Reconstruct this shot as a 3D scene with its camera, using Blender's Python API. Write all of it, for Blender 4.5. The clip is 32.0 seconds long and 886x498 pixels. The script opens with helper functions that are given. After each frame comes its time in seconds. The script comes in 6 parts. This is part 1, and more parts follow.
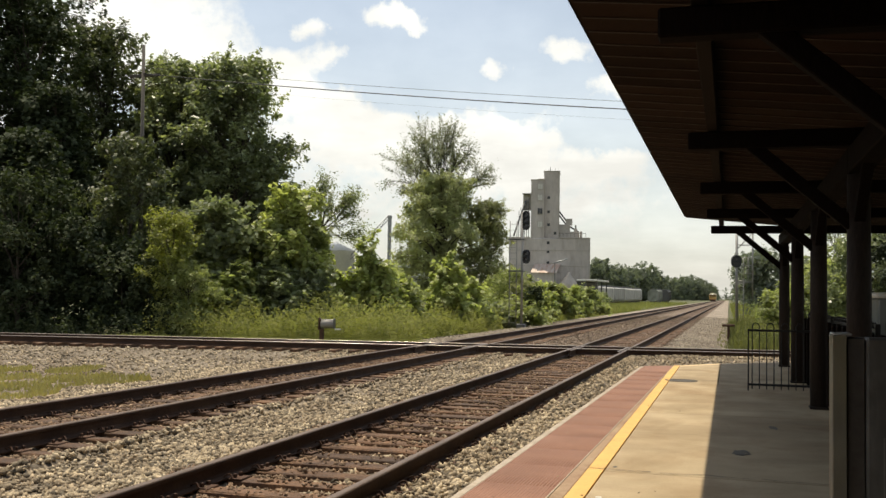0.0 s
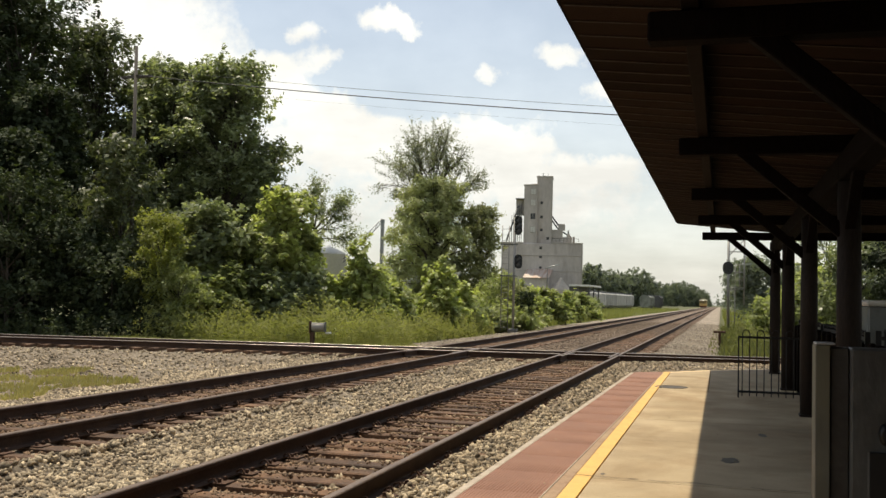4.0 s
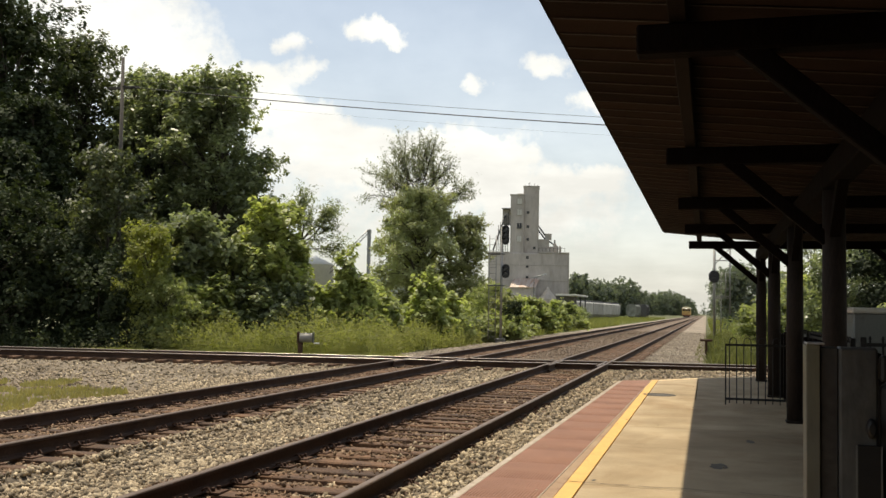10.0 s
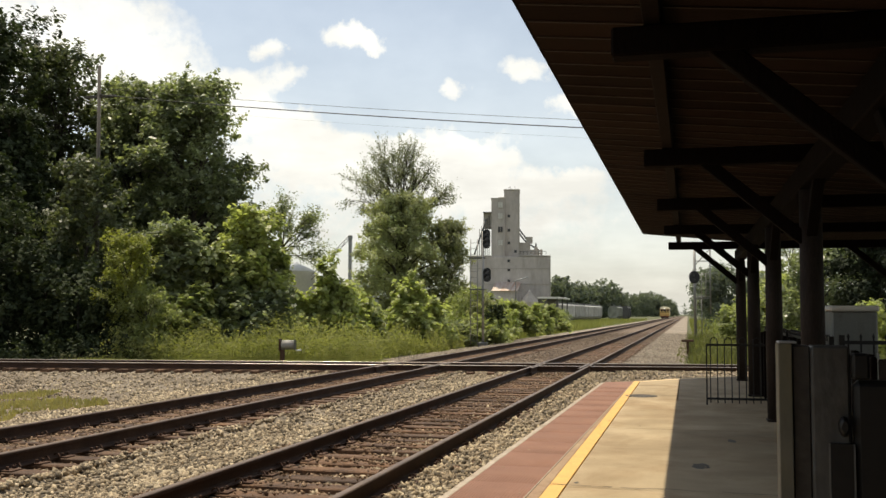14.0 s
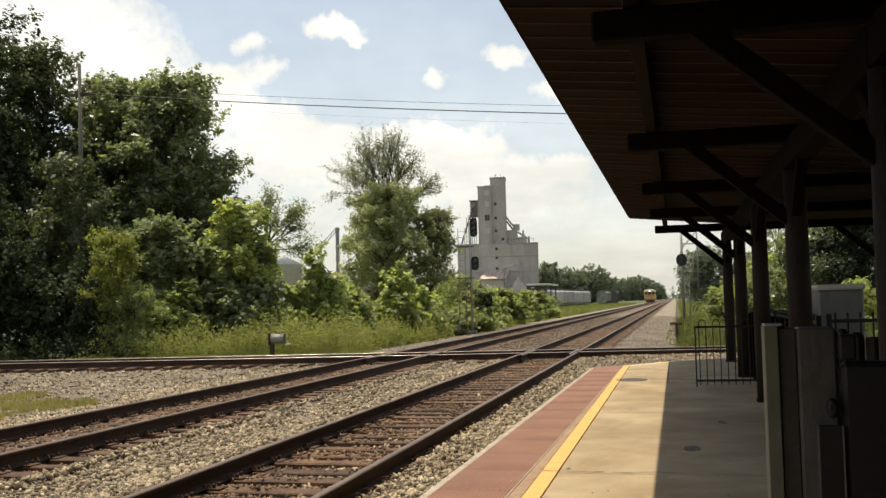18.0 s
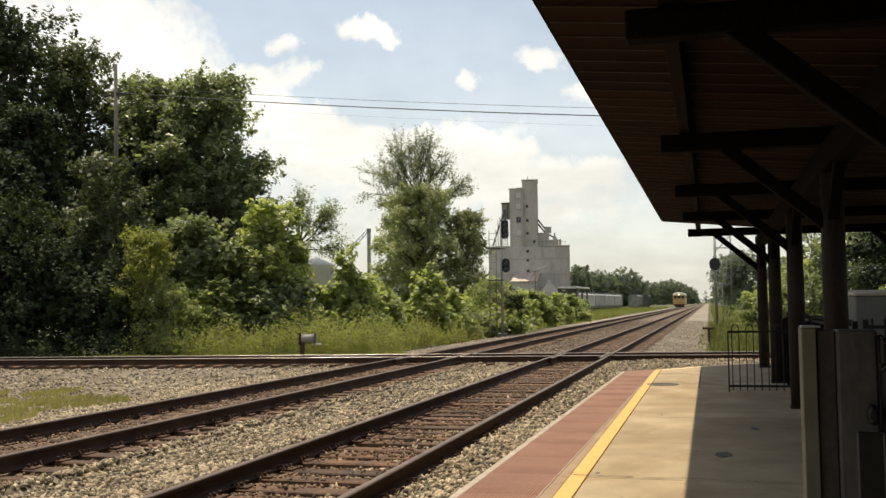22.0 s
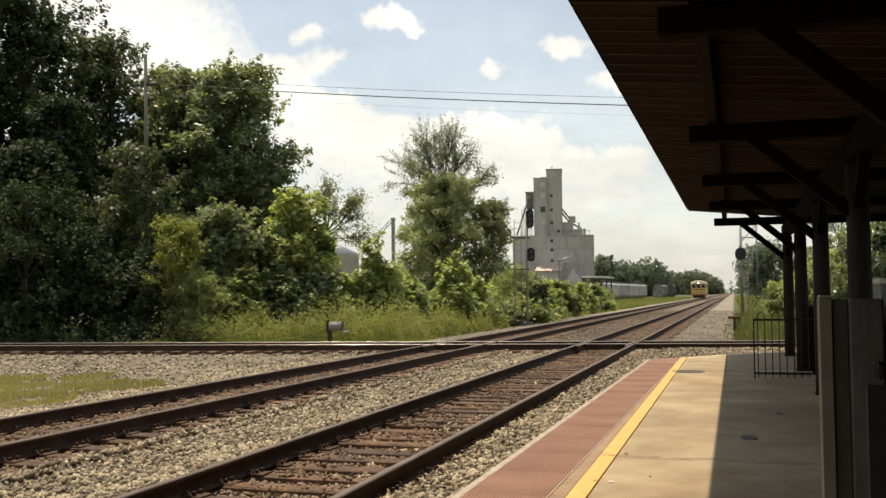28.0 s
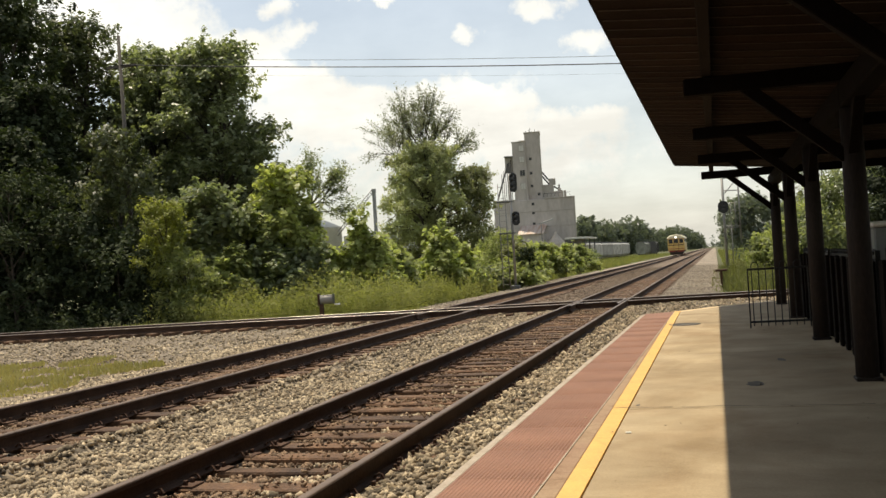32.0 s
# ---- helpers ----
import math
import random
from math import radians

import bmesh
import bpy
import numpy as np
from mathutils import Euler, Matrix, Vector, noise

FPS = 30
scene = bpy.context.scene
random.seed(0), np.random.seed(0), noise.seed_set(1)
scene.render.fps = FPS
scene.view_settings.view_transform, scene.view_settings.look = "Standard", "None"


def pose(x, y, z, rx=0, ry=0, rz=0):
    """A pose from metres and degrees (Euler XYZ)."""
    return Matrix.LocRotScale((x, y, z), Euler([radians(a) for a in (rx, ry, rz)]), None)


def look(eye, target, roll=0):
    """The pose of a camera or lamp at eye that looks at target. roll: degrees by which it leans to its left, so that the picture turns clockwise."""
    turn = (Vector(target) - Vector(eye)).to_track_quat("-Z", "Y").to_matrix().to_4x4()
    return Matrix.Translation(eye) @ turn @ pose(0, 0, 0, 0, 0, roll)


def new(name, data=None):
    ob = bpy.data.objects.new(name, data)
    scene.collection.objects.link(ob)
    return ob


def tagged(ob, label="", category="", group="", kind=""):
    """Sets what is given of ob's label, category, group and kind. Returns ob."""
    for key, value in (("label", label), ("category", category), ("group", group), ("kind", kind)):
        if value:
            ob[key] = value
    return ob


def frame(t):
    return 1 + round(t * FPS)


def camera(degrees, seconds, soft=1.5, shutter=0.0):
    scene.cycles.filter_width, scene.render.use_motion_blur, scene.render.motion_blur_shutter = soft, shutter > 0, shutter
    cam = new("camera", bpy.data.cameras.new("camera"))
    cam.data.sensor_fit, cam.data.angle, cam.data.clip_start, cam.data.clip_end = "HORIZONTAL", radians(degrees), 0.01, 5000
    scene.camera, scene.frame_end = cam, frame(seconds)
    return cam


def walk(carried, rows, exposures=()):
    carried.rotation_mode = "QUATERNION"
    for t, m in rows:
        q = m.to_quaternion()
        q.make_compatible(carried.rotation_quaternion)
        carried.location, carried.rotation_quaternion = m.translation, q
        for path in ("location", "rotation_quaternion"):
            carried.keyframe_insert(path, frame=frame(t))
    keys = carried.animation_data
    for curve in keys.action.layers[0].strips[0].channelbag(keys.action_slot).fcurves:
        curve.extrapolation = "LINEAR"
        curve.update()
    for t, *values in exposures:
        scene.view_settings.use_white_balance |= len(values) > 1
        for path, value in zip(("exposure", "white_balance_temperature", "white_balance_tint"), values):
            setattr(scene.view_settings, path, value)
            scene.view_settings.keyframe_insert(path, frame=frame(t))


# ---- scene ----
cam = camera(49.0, 32.0, soft=1.5)
PATH = [
    (0, pose(0.123, 0.011, 1.463, 92.644, -0.977, 16.364)),
    (0.5, pose(0.122, 0.037, 1.460, 92.828, -0.179, 17.241)),
    (1, pose(0.131, 0.102, 1.465, 92.954, -0.080, 17.337)),
    (1.5, pose(0.123, 0.087, 1.450, 92.901, 0.263, 17.451)),
    (2, pose(0.132, 0.077, 1.457, 92.914, 0.071, 17.172)),
    (2.5, pose(0.130, 0.059, 1.456, 92.941, -0.190, 16.839)),
    (3, pose(0.139, 0.072, 1.457, 93.148, -0.352, 16.776)),
    (3.5, pose(0.134, 0.064, 1.455, 93.082, -0.714, 16.609)),
    (4, pose(0.142, 0.083, 1.465, 92.906, -1.432, 15.915)),
    (4.5, pose(0.134, 0.059, 1.462, 92.932, -1.467, 15.166)),
    (6.5, pose(0.138, 0.087, 1.457, 93.228, -0.173, 15.363)),
    (7, pose(0.135, 0.095, 1.455, 93.263, -0.034, 15.337)),
    (7.5, pose(0.138, 0.044, 1.451, 93.512, -0.730, 14.494)),
    (8, pose(0.132, 0.010, 1.464, 93.348, -1.343, 14.259)),
    (8.5, pose(0.135, 0.056, 1.459, 93.714, -0.825, 14.717)),
    (9, pose(0.130, 0.040, 1.466, 93.691, -1.099, 14.775)),
    (9.5, pose(0.130, 0.017, 1.455, 93.391, -0.917, 15.057)),
    (10, pose(0.125, -0.016, 1.454, 93.513, -1.152, 15.138)),
    (10.5, pose(0.129, 0.010, 1.451, 93.582, -1.007, 15.303)),
    (11, pose(0.129, 0.027, 1.456, 93.675, -0.886, 15.447)),
    (11.5, pose(0.137, 0.026, 1.452, 93.695, -0.894, 15.436)),
    (12, pose(0.132, 0.037, 1.468, 93.681, -0.790, 15.117)),
    (12.5, pose(0.133, 0.005, 1.452, 93.771, -0.643, 14.850)),
    (13, pose(0.120, 0.012, 1.462, 93.642, -0.609, 14.192)),
    (13.5, pose(0.138, -0.012, 1.454, 93.768, -0.487, 14.108)),
    (15.5, pose(0.142, 0.039, 1.456, 93.824, 0.885, 14.334)),
    (16, pose(0.141, 0.037, 1.455, 93.463, 0.953, 14.624)),
    (16.5, pose(0.129, 0.031, 1.451, 93.689, 1.029, 14.758)),
    (17, pose(0.139, 0.012, 1.458, 93.596, 0.743, 14.077)),
    (17.5, pose(0.144, 0.025, 1.461, 93.009, 0.931, 14.221)),
    (18, pose(0.147, 0.026, 1.458, 93.172, 1.374, 13.467)),
    (18.5, pose(0.123, 0.011, 1.464, 92.244, 0.721, 12.697)),
    (19, pose(0.131, 0.005, 1.466, 92.541, 0.803, 14.483)),
    (19.5, pose(0.150, 0.037, 1.445, 93.039, 0.608, 12.964)),
    (20, pose(0.132, 0.003, 1.447, 92.728, 0.813, 15.242)),
    (20.5, pose(0.125, 0.034, 1.466, 94.184, 1.649, 11.963)),
    (21, pose(0.135, 0.048, 1.446, 92.855, 1.738, 16.237)),
    (21.5, pose(0.139, 0.078, 1.460, 92.271, 1.081, 16.703)),
    (22, pose(0.146, 0.076, 1.450, 93.312, 0.730, 15.269)),
    (22.5, pose(0.138, 0.065, 1.449, 93.813, 0.345, 15.715)),
    (23, pose(0.128, 0.069, 1.463, 93.679, 0.008, 15.804)),
    (23.5, pose(0.135, 0.046, 1.463, 93.660, -0.016, 15.903)),
    (24, pose(0.138, 0.054, 1.450, 93.393, 0.210, 15.870)),
    (24.5, pose(0.156, 0.039, 1.448, 91.794, 1.117, 15.056)),
    (25, pose(0.156, 0.035, 1.448, 91.794, 1.117, 15.055)),
    (25.5, pose(0.156, 0.028, 1.449, 91.793, 1.116, 15.054)),
    (26, pose(0.134, -0.004, 1.451, 91.707, 1.069, 14.837)),
    (26.5, pose(0.130, -0.044, 1.454, 92.636, 1.533, 16.781)),
    (28.5, pose(0.141, -0.252, 1.410, 92.817, 0.218, 16.732)),
    (29, pose(0.158, -0.224, 1.421, 93.520, 0.070, 17.232)),
    (29.5, pose(0.111, -0.261, 1.407, 92.807, 0.188, 17.246)),
    (30, pose(0.010, -0.262, 1.405, 91.755, 2.499, 16.418)),
    (30.5, pose(-0.022, -0.287, 1.401, 90.710, 2.840, 15.330)),
    (31, pose(-0.050, -0.303, 1.398, 91.206, 2.551, 15.375)),
    (31.5, pose(-0.054, -0.312, 1.403, 90.864, 3.536, 16.525)),
    (32, pose(-0.054, -0.352, 1.387, 90.804, 3.500, 15.686)),
]
walk(cam, PATH, [(0.0, 0.08, 6800.0, 8.0), (32.0, 0.08, 6950.0, 8.0)])

# world: hazy summer sky with cumulus, sun high, ahead and to the left
SUN_DIR = Vector((-0.25, 0.24, 1.0)).normalized()
world = bpy.data.worlds.new("sky")
scene.world = world
world.use_nodes = True


def build_sky():
    nt = world.node_tree
    nt.nodes.clear()
    N, L = nt.nodes.new, nt.links.new

    def math_node(op, a, b=None, clamp=False):
        n = N("ShaderNodeMath")
        n.operation, n.use_clamp = op, clamp
        for i, v in enumerate((a, b)):
            if v is None:
                continue
            if isinstance(v, (int, float)):
                n.inputs[i].default_value = v
            else:
                L(v, n.inputs[i])
        return n.outputs[0]

    out, bg = N("ShaderNodeOutputWorld"), N("ShaderNodeBackground")
    sky = N("ShaderNodeTexSky")
    sky.sky_type, sky.sun_disc = "NISHITA", False
    sky.sun_elevation = math.asin(SUN_DIR.z)
    sky.sun_rotation = math.atan2(SUN_DIR.x, SUN_DIR.y)
    sky.air_density, sky.dust_density, sky.ozone_density = 1.1, 1.0, 1.6
    co = N("ShaderNodeTexCoord")
    sep = N("ShaderNodeSeparateXYZ")
    L(co.outputs["Generated"], sep.inputs[0])
    up = sep.outputs[2]
    # cloud plane: direction over height gives the flattening towards the horizon
    low = math_node("ADD", math_node("MAXIMUM", up, 0.0), 0.16)
    comb = N("ShaderNodeCombineXYZ")
    L(math_node("DIVIDE", sep.outputs[0], low), comb.inputs[0])
    L(math_node("DIVIDE", sep.outputs[1], low), comb.inputs[1])
    L(math_node("MULTIPLY", up, 2.0), comb.inputs[2])
    noi = N("ShaderNodeTexNoise")
    noi.inputs["Scale"].default_value = 1.9
    noi.inputs["Detail"].default_value = 9.0
    noi.inputs["Roughness"].default_value = 0.56
    L(comb.outputs[0], noi.inputs["Vector"])
    fine = N("ShaderNodeTexNoise")
    fine.inputs["Scale"].default_value = 26.0
    fine.inputs["Detail"].default_value = 6.0
    L(co.outputs["Generated"], fine.inputs["Vector"])
    # named cumulus clouds: azimuth (left of the tracks), height, half width, half height, weight
    total = math_node("MULTIPLY", math_node("SUBTRACT", noi.outputs["Fac"], 0.56), 0.7)
    total = math_node("ADD", total, math_node("MULTIPLY", math_node("SUBTRACT", fine.outputs["Fac"], 0.5), 0.8))
    # edges of the clouds billow
    warp = N("ShaderNodeTexNoise")
    warp.inputs["Scale"].default_value, warp.inputs["Detail"].default_value = 22.0, 6.0
    warp.inputs["Roughness"].default_value = 0.6
    L(co.outputs["Generated"], warp.inputs["Vector"])
    wsep = N("ShaderNodeSeparateColor")
    L(warp.outputs["Color"], wsep.inputs[0])
    wa_ = math_node("MULTIPLY", math_node("SUBTRACT", wsep.outputs[0], 0.5), 0.08)
    we_ = math_node("MULTIPLY", math_node("SUBTRACT", wsep.outputs[1], 0.5), 0.05)
    az = math_node("ARCTAN2", math_node("MULTIPLY", sep.outputs[0], -1.0), sep.outputs[1])
    az = math_node("ADD", az, wa_)
    el = math_node("ADD", math_node("ARCSINE", up), we_)
    tuft = N("ShaderNodeTexNoise")
    tuft.inputs["Scale"].default_value, tuft.inputs["Detail"].default_value, tuft.inputs["Roughness"].default_value = 48.0, 7.0, 0.6
    L(co.outputs["Generated"], tuft.inputs["Vector"])
    puff = math_node("MAXIMUM", math_node("ADD", math_node("MULTIPLY", math_node("SUBTRACT", tuft.outputs["Fac"], 0.5), 1.7), 1.0), 0.0)
    for a, e, wa, we, s in CLOUDS:
        da = math_node("DIVIDE", math_node("SUBTRACT", az, radians(a)), radians(wa * 1.3))
        de = math_node("DIVIDE", math_node("SUBTRACT", el, radians(e)), radians(we * 1.3))
        d2 = math_node("ADD", math_node("MULTIPLY", da, da), math_node("MULTIPLY", de, de))
        bump = math_node("MAXIMUM", math_node("SUBTRACT", 1.0, d2), 0.0)
        bump = math_node("MULTIPLY", bump, bump)
        total = math_node("ADD", total, math_node("MULTIPLY", math_node("MULTIPLY", bump, s), puff))
    haze = math_node("SUBTRACT", 1.0, math_node("DIVIDE", math_node("MAXIMUM", up, 0.0), 0.22), True)
    total = math_node("ADD", total, math_node("MULTIPLY", haze, 0.17))
    ramp = N("ShaderNodeMapRange")
    ramp.interpolation_type = "SMOOTHSTEP"
    L(total, ramp.inputs[0])
    ramp.inputs[1].default_value, ramp.inputs[2].default_value = -0.15, 1.0
    # shaded bellies of the clouds
    belly = N("ShaderNodeMapRange")
    L(math_node("ADD", noi.outputs["Fac"], math_node("MULTIPLY", fine.outputs["Fac"], 0.35)), belly.inputs[0])
    belly.inputs[1].default_value, belly.inputs[2].default_value = 0.45, 0.85
    belly.inputs[3].default_value, belly.inputs[4].default_value = 1.06, 0.80
    cloud = N("ShaderNodeVectorMath")
    cloud.operation = "SCALE"
    cloud.inputs[0].default_value = CLOUD_COLOUR
    dim = N("ShaderNodeMapRange")
    L(up, dim.inputs[0])
    dim.inputs[1].default_value, dim.inputs[2].default_value = 0.0, 0.16
    dim.inputs[3].default_value, dim.inputs[4].default_value = 0.74, 1.0
    L(math_node("MULTIPLY", belly.outputs[0], dim.outputs[0]), cloud.inputs["Scale"])
    mix = N("ShaderNodeMix")
    mix.data_type = "RGBA"
    veil = math_node("SUBTRACT", 1.0, math_node("DIVIDE", math_node("MAXIMUM", up, 0.0), 0.42), True)
    veil = math_node("ADD", 0.27, math_node("MULTIPLY", math_node("MULTIPLY", veil, veil), 0.5))
    L(math_node("MAXIMUM", math_node("MULTIPLY", ramp.outputs[0], 0.97), veil), mix.inputs["Factor"])
    L(sky.outputs[0], mix.inputs["A"])
    L(cloud.outputs[0], mix.inputs["B"])
    L(mix.outputs["Result"], bg.inputs[0])
    bg.inputs[1].default_value = SKY_STRENGTH
    L(bg.outputs[0], out.inputs[0])


SKY_STRENGTH = 0.12
CLOUD_COLOUR = (9.3, 9.25, 8.95)
CLOUDS = [(19.9, 15.8, 2.0, 1.15, 1.2), (18.6, 15.7, 1.5, 0.9, 0.7), (24.7, 14.9, 1.3, 0.8, 0.8), (23.3, 13.6, 1.6, 0.9, 0.8), (13.6, 13.2, 1.5, 0.9, 0.9), (9.2, 14.1, 2.2, 1.0, 1.0), (6.6, 12.2, 2.0, 1.2, 0.9),
          (25.6, 12.2, 2.8, 1.7, 1.0), (22.6, 10.6, 2.4, 1.6, 0.9), (20.6, 8.9, 2.6, 1.6, 0.9), (33.0, 15.0, 5.5, 4.0, 0.9), (29.0, 12.0, 4.5, 3.0, 0.8), (24.0, 9.5, 5.5, 2.6, 0.9), (14.2, 9.2, 3.4, 2.1, 1.5), (17.5, 8.5, 4.0, 2.0, 0.9), (7.4, 7.6, 2.6, 1.0, 0.8), (11.0, 6.9, 3.0, 1.2, 0.7), (11.6, 9.2, 2.2, 1.4, 0.8),
          (40.0, 13.0, 8.0, 8.0, 0.8), (10.0, 10.6, 2.0, 0.8, 0.5), (15.0, 5.5, 22.0, 3.5, 0.7), (26.0, 21.0, 5.0, 2.0, 0.6), (12.0, 22.0, 4.0, 1.6, 0.6), (-20.0, 16.0, 9.0, 3.0, 0.7),
          (-55.0, 24.0, 12.0, 5.0, 0.8), (80.0, 26.0, 12.0, 6.0, 0.8), (130.0, 22.0, 14.0, 6.0, 0.8), (-110.0, 20.0, 16.0, 6.0, 0.8)]
build_sky()
sun = new("sun", bpy.data.lights.new("sun", "SUN"))
sun.data.energy, sun.data.angle, sun.data.color = 4.6, radians(0.6), (1.0, 0.91, 0.76)
sun.matrix_world = look(SUN_DIR * 100, (0, 0, 0))

# ---------------------------------------------------------------- materials
MATS = {}


def mat(name, base, rough=0.8, metal=0.0, var=0.25, scale=6.0, fine=60.0, bump=0.3, other=None, spec=0.5, rand=0.0, stretch=(1, 1, 1), edge=0.5, coat=0.0):
    """Two scales of noise between base and other, object-space, with a fine bump."""
    if name in MATS:
        return MATS[name]
    m = bpy.data.materials.new(name)
    MATS[name] = m
    m.use_nodes = True
    nt = m.node_tree
    N, L = nt.nodes.new, nt.links.new
    p = nt.nodes["Principled BSDF"]
    geo = N("ShaderNodeNewGeometry")
    mp = N("ShaderNodeMapping")
    mp.inputs["Scale"].default_value = stretch
    L(geo.outputs["Position"], mp.inputs[0])
    n1, n2 = N("ShaderNodeTexNoise"), N("ShaderNodeTexNoise")
    for n, s, d in ((n1, scale, 4.0), (n2, fine, 3.0)):
        n.inputs["Scale"].default_value, n.inputs["Detail"].default_value = s, d
        L(mp.outputs[0], n.inputs["Vector"])
    other = other or tuple(c * (1 - var) for c in base)
    r = N("ShaderNodeValToRGB")
    r.color_ramp.elements[0].position, r.color_ramp.elements[1].position = 0.5 - 0.35 * edge, 0.5 + 0.35 * edge
    r.color_ramp.elements[0].color, r.color_ramp.elements[1].color = (*other, 1), (*base, 1)
    L(n1.outputs["Fac"], r.inputs[0])
    mul = N("ShaderNodeMix")
    mul.data_type, mul.blend_type = "RGBA", "MULTIPLY"
    mul.inputs["Factor"].default_value = 1.0
    r2 = N("ShaderNodeMapRange")
    L(n2.outputs["Fac"], r2.inputs[0])
    r2.inputs[1].default_value, r2.inputs[2].default_value = 0.25, 0.75
    r2.inputs[3].default_value, r2.inputs[4].default_value = 1 - var, 1 + var * 0.6
    L(r.outputs[0], mul.inputs["A"])
    L(r2.outputs[0], mul.inputs["B"])
    col = mul.outputs["Result"]
    if rand:
        info = N("ShaderNodeObjectInfo")
        g = N("ShaderNodeMapRange")
        L(info.outputs["Random"], g.inputs[0])
        g.inputs[3].default_value, g.inputs[4].default_value = 1 - rand, 1 + rand
        m2 = N("ShaderNodeMix")
        m2.data_type, m2.blend_type = "RGBA", "MULTIPLY"
        m2.inputs["Factor"].default_value = 1.0
        L(col, m2.inputs["A"])
        L(g.outputs[0], m2.inputs["B"])
        col = m2.outputs["Result"]
    L(col, p.inputs["Base Color"])
    p.inputs["Roughness"].default_value, p.inputs["Metallic"].default_value = rough, metal
    p.inputs["Specular IOR Level"].default_value = spec
    if coat:
        p.inputs["Coat Weight"].default_value = coat
    if bump:
        b = N("ShaderNodeBump")
        b.inputs["Strength"].default_value, b.inputs["Distance"].default_value = bump, 0.02
        L(n2.outputs["Fac"], b.inputs["Height"])
        L(b.outputs[0], p.inputs["Normal"])
    return m


def leaf_mat(name, light, dark, trans=0.45, rough=0.5):
    """Leaves: random colour per leaf, diffuse above, light shining through."""
    if name in MATS:
        return MATS[name]
    m = bpy.data.materials.new(name)
    MATS[name] = m
    m.use_nodes = True
    nt = m.node_tree
    nt.nodes.clear()
    N, L = nt.nodes.new, nt.links.new
    geo = N("ShaderNodeNewGeometry")
    r = N("ShaderNodeValToRGB")
    r.color_ramp.elements[0].color, r.color_ramp.elements[1].color = (*dark, 1), (*light, 1)
    noi = N("ShaderNodeTexNoise")
    noi.inputs["Scale"].default_value = 0.5
    L(geo.outputs["Position"], noi.inputs["Vector"])
    add = N("ShaderNodeMath")
    add.operation = "MULTIPLY_ADD"
    L(geo.outputs["Random Per Island"], add.inputs[0])
    add.inputs[1].default_value = 0.55
    sub = N("ShaderNodeMath")
    sub.operation = "MULTIPLY_ADD"
    L(noi.outputs["Fac"], sub.inputs[0])
    sub.inputs[1].default_value, sub.inputs[2].default_value = 1.6, -0.55
    L(sub.outputs[0], add.inputs[2])
    L(add.outputs[0], r.inputs[0])
    p = N("ShaderNodeBsdfPrincipled")
    p.inputs["Roughness"].default_value, p.inputs["Specular IOR Level"].default_value = rough, 0.35
    t = N("ShaderNodeBsdfTranslucent")
    hue = N("ShaderNodeMix")
    hue.data_type, hue.blend_type = "RGBA", "MULTIPLY"
    hue.inputs["Factor"].default_value = 1.0
    hue.inputs["B"].default_value = (1.3, 1.4, 0.72, 1)
    L(r.outputs[0], p.inputs["Base Color"])
    L(r.outputs[0], hue.inputs["A"])
    L(hue.outputs["Result"], t.inputs[0])
    mx = N("ShaderNodeMixShader")
    mx.inputs[0].default_value = trans
    L(p.outputs[0], mx.inputs[1])
    L(t.outputs[0], mx.inputs[2])
    out = N("ShaderNodeOutputMaterial")
    L(mx.outputs[0], out.inputs[0])
    return m


# ---------------------------------------------------------------- mesh helpers
def mesh_of(name, verts, faces, material, smooth=False):
    me = bpy.data.meshes.new(name)
    me.from_pydata([tuple(v) for v in verts], [], faces)
    me.materials.append(material)
    if smooth:
        me.polygons.foreach_set("use_smooth", [True] * len(me.polygons))
    me.update()
    return me


def quads(name, v, material, n=4):
    """A mesh of loose n-gons from an array of shape (count, n, 3)."""
    v = np.asarray(v, np.float32)
    k = len(v)
    me = bpy.data.meshes.new(name)
    me.vertices.add(k * n)
    me.vertices.foreach_set("co", v.ravel())
    me.loops.add(k * n)
    me.loops.foreach_set("vertex_index", np.arange(k * n, dtype=np.int32))
    me.polygons.add(k)
    me.polygons.foreach_set("loop_start", np.arange(0, k * n, n, dtype=np.int32))
    me.polygons.foreach_set("loop_total", np.full(k, n, np.int32))
    me.materials.append(material)
    me.update(calc_edges=True)
    return me


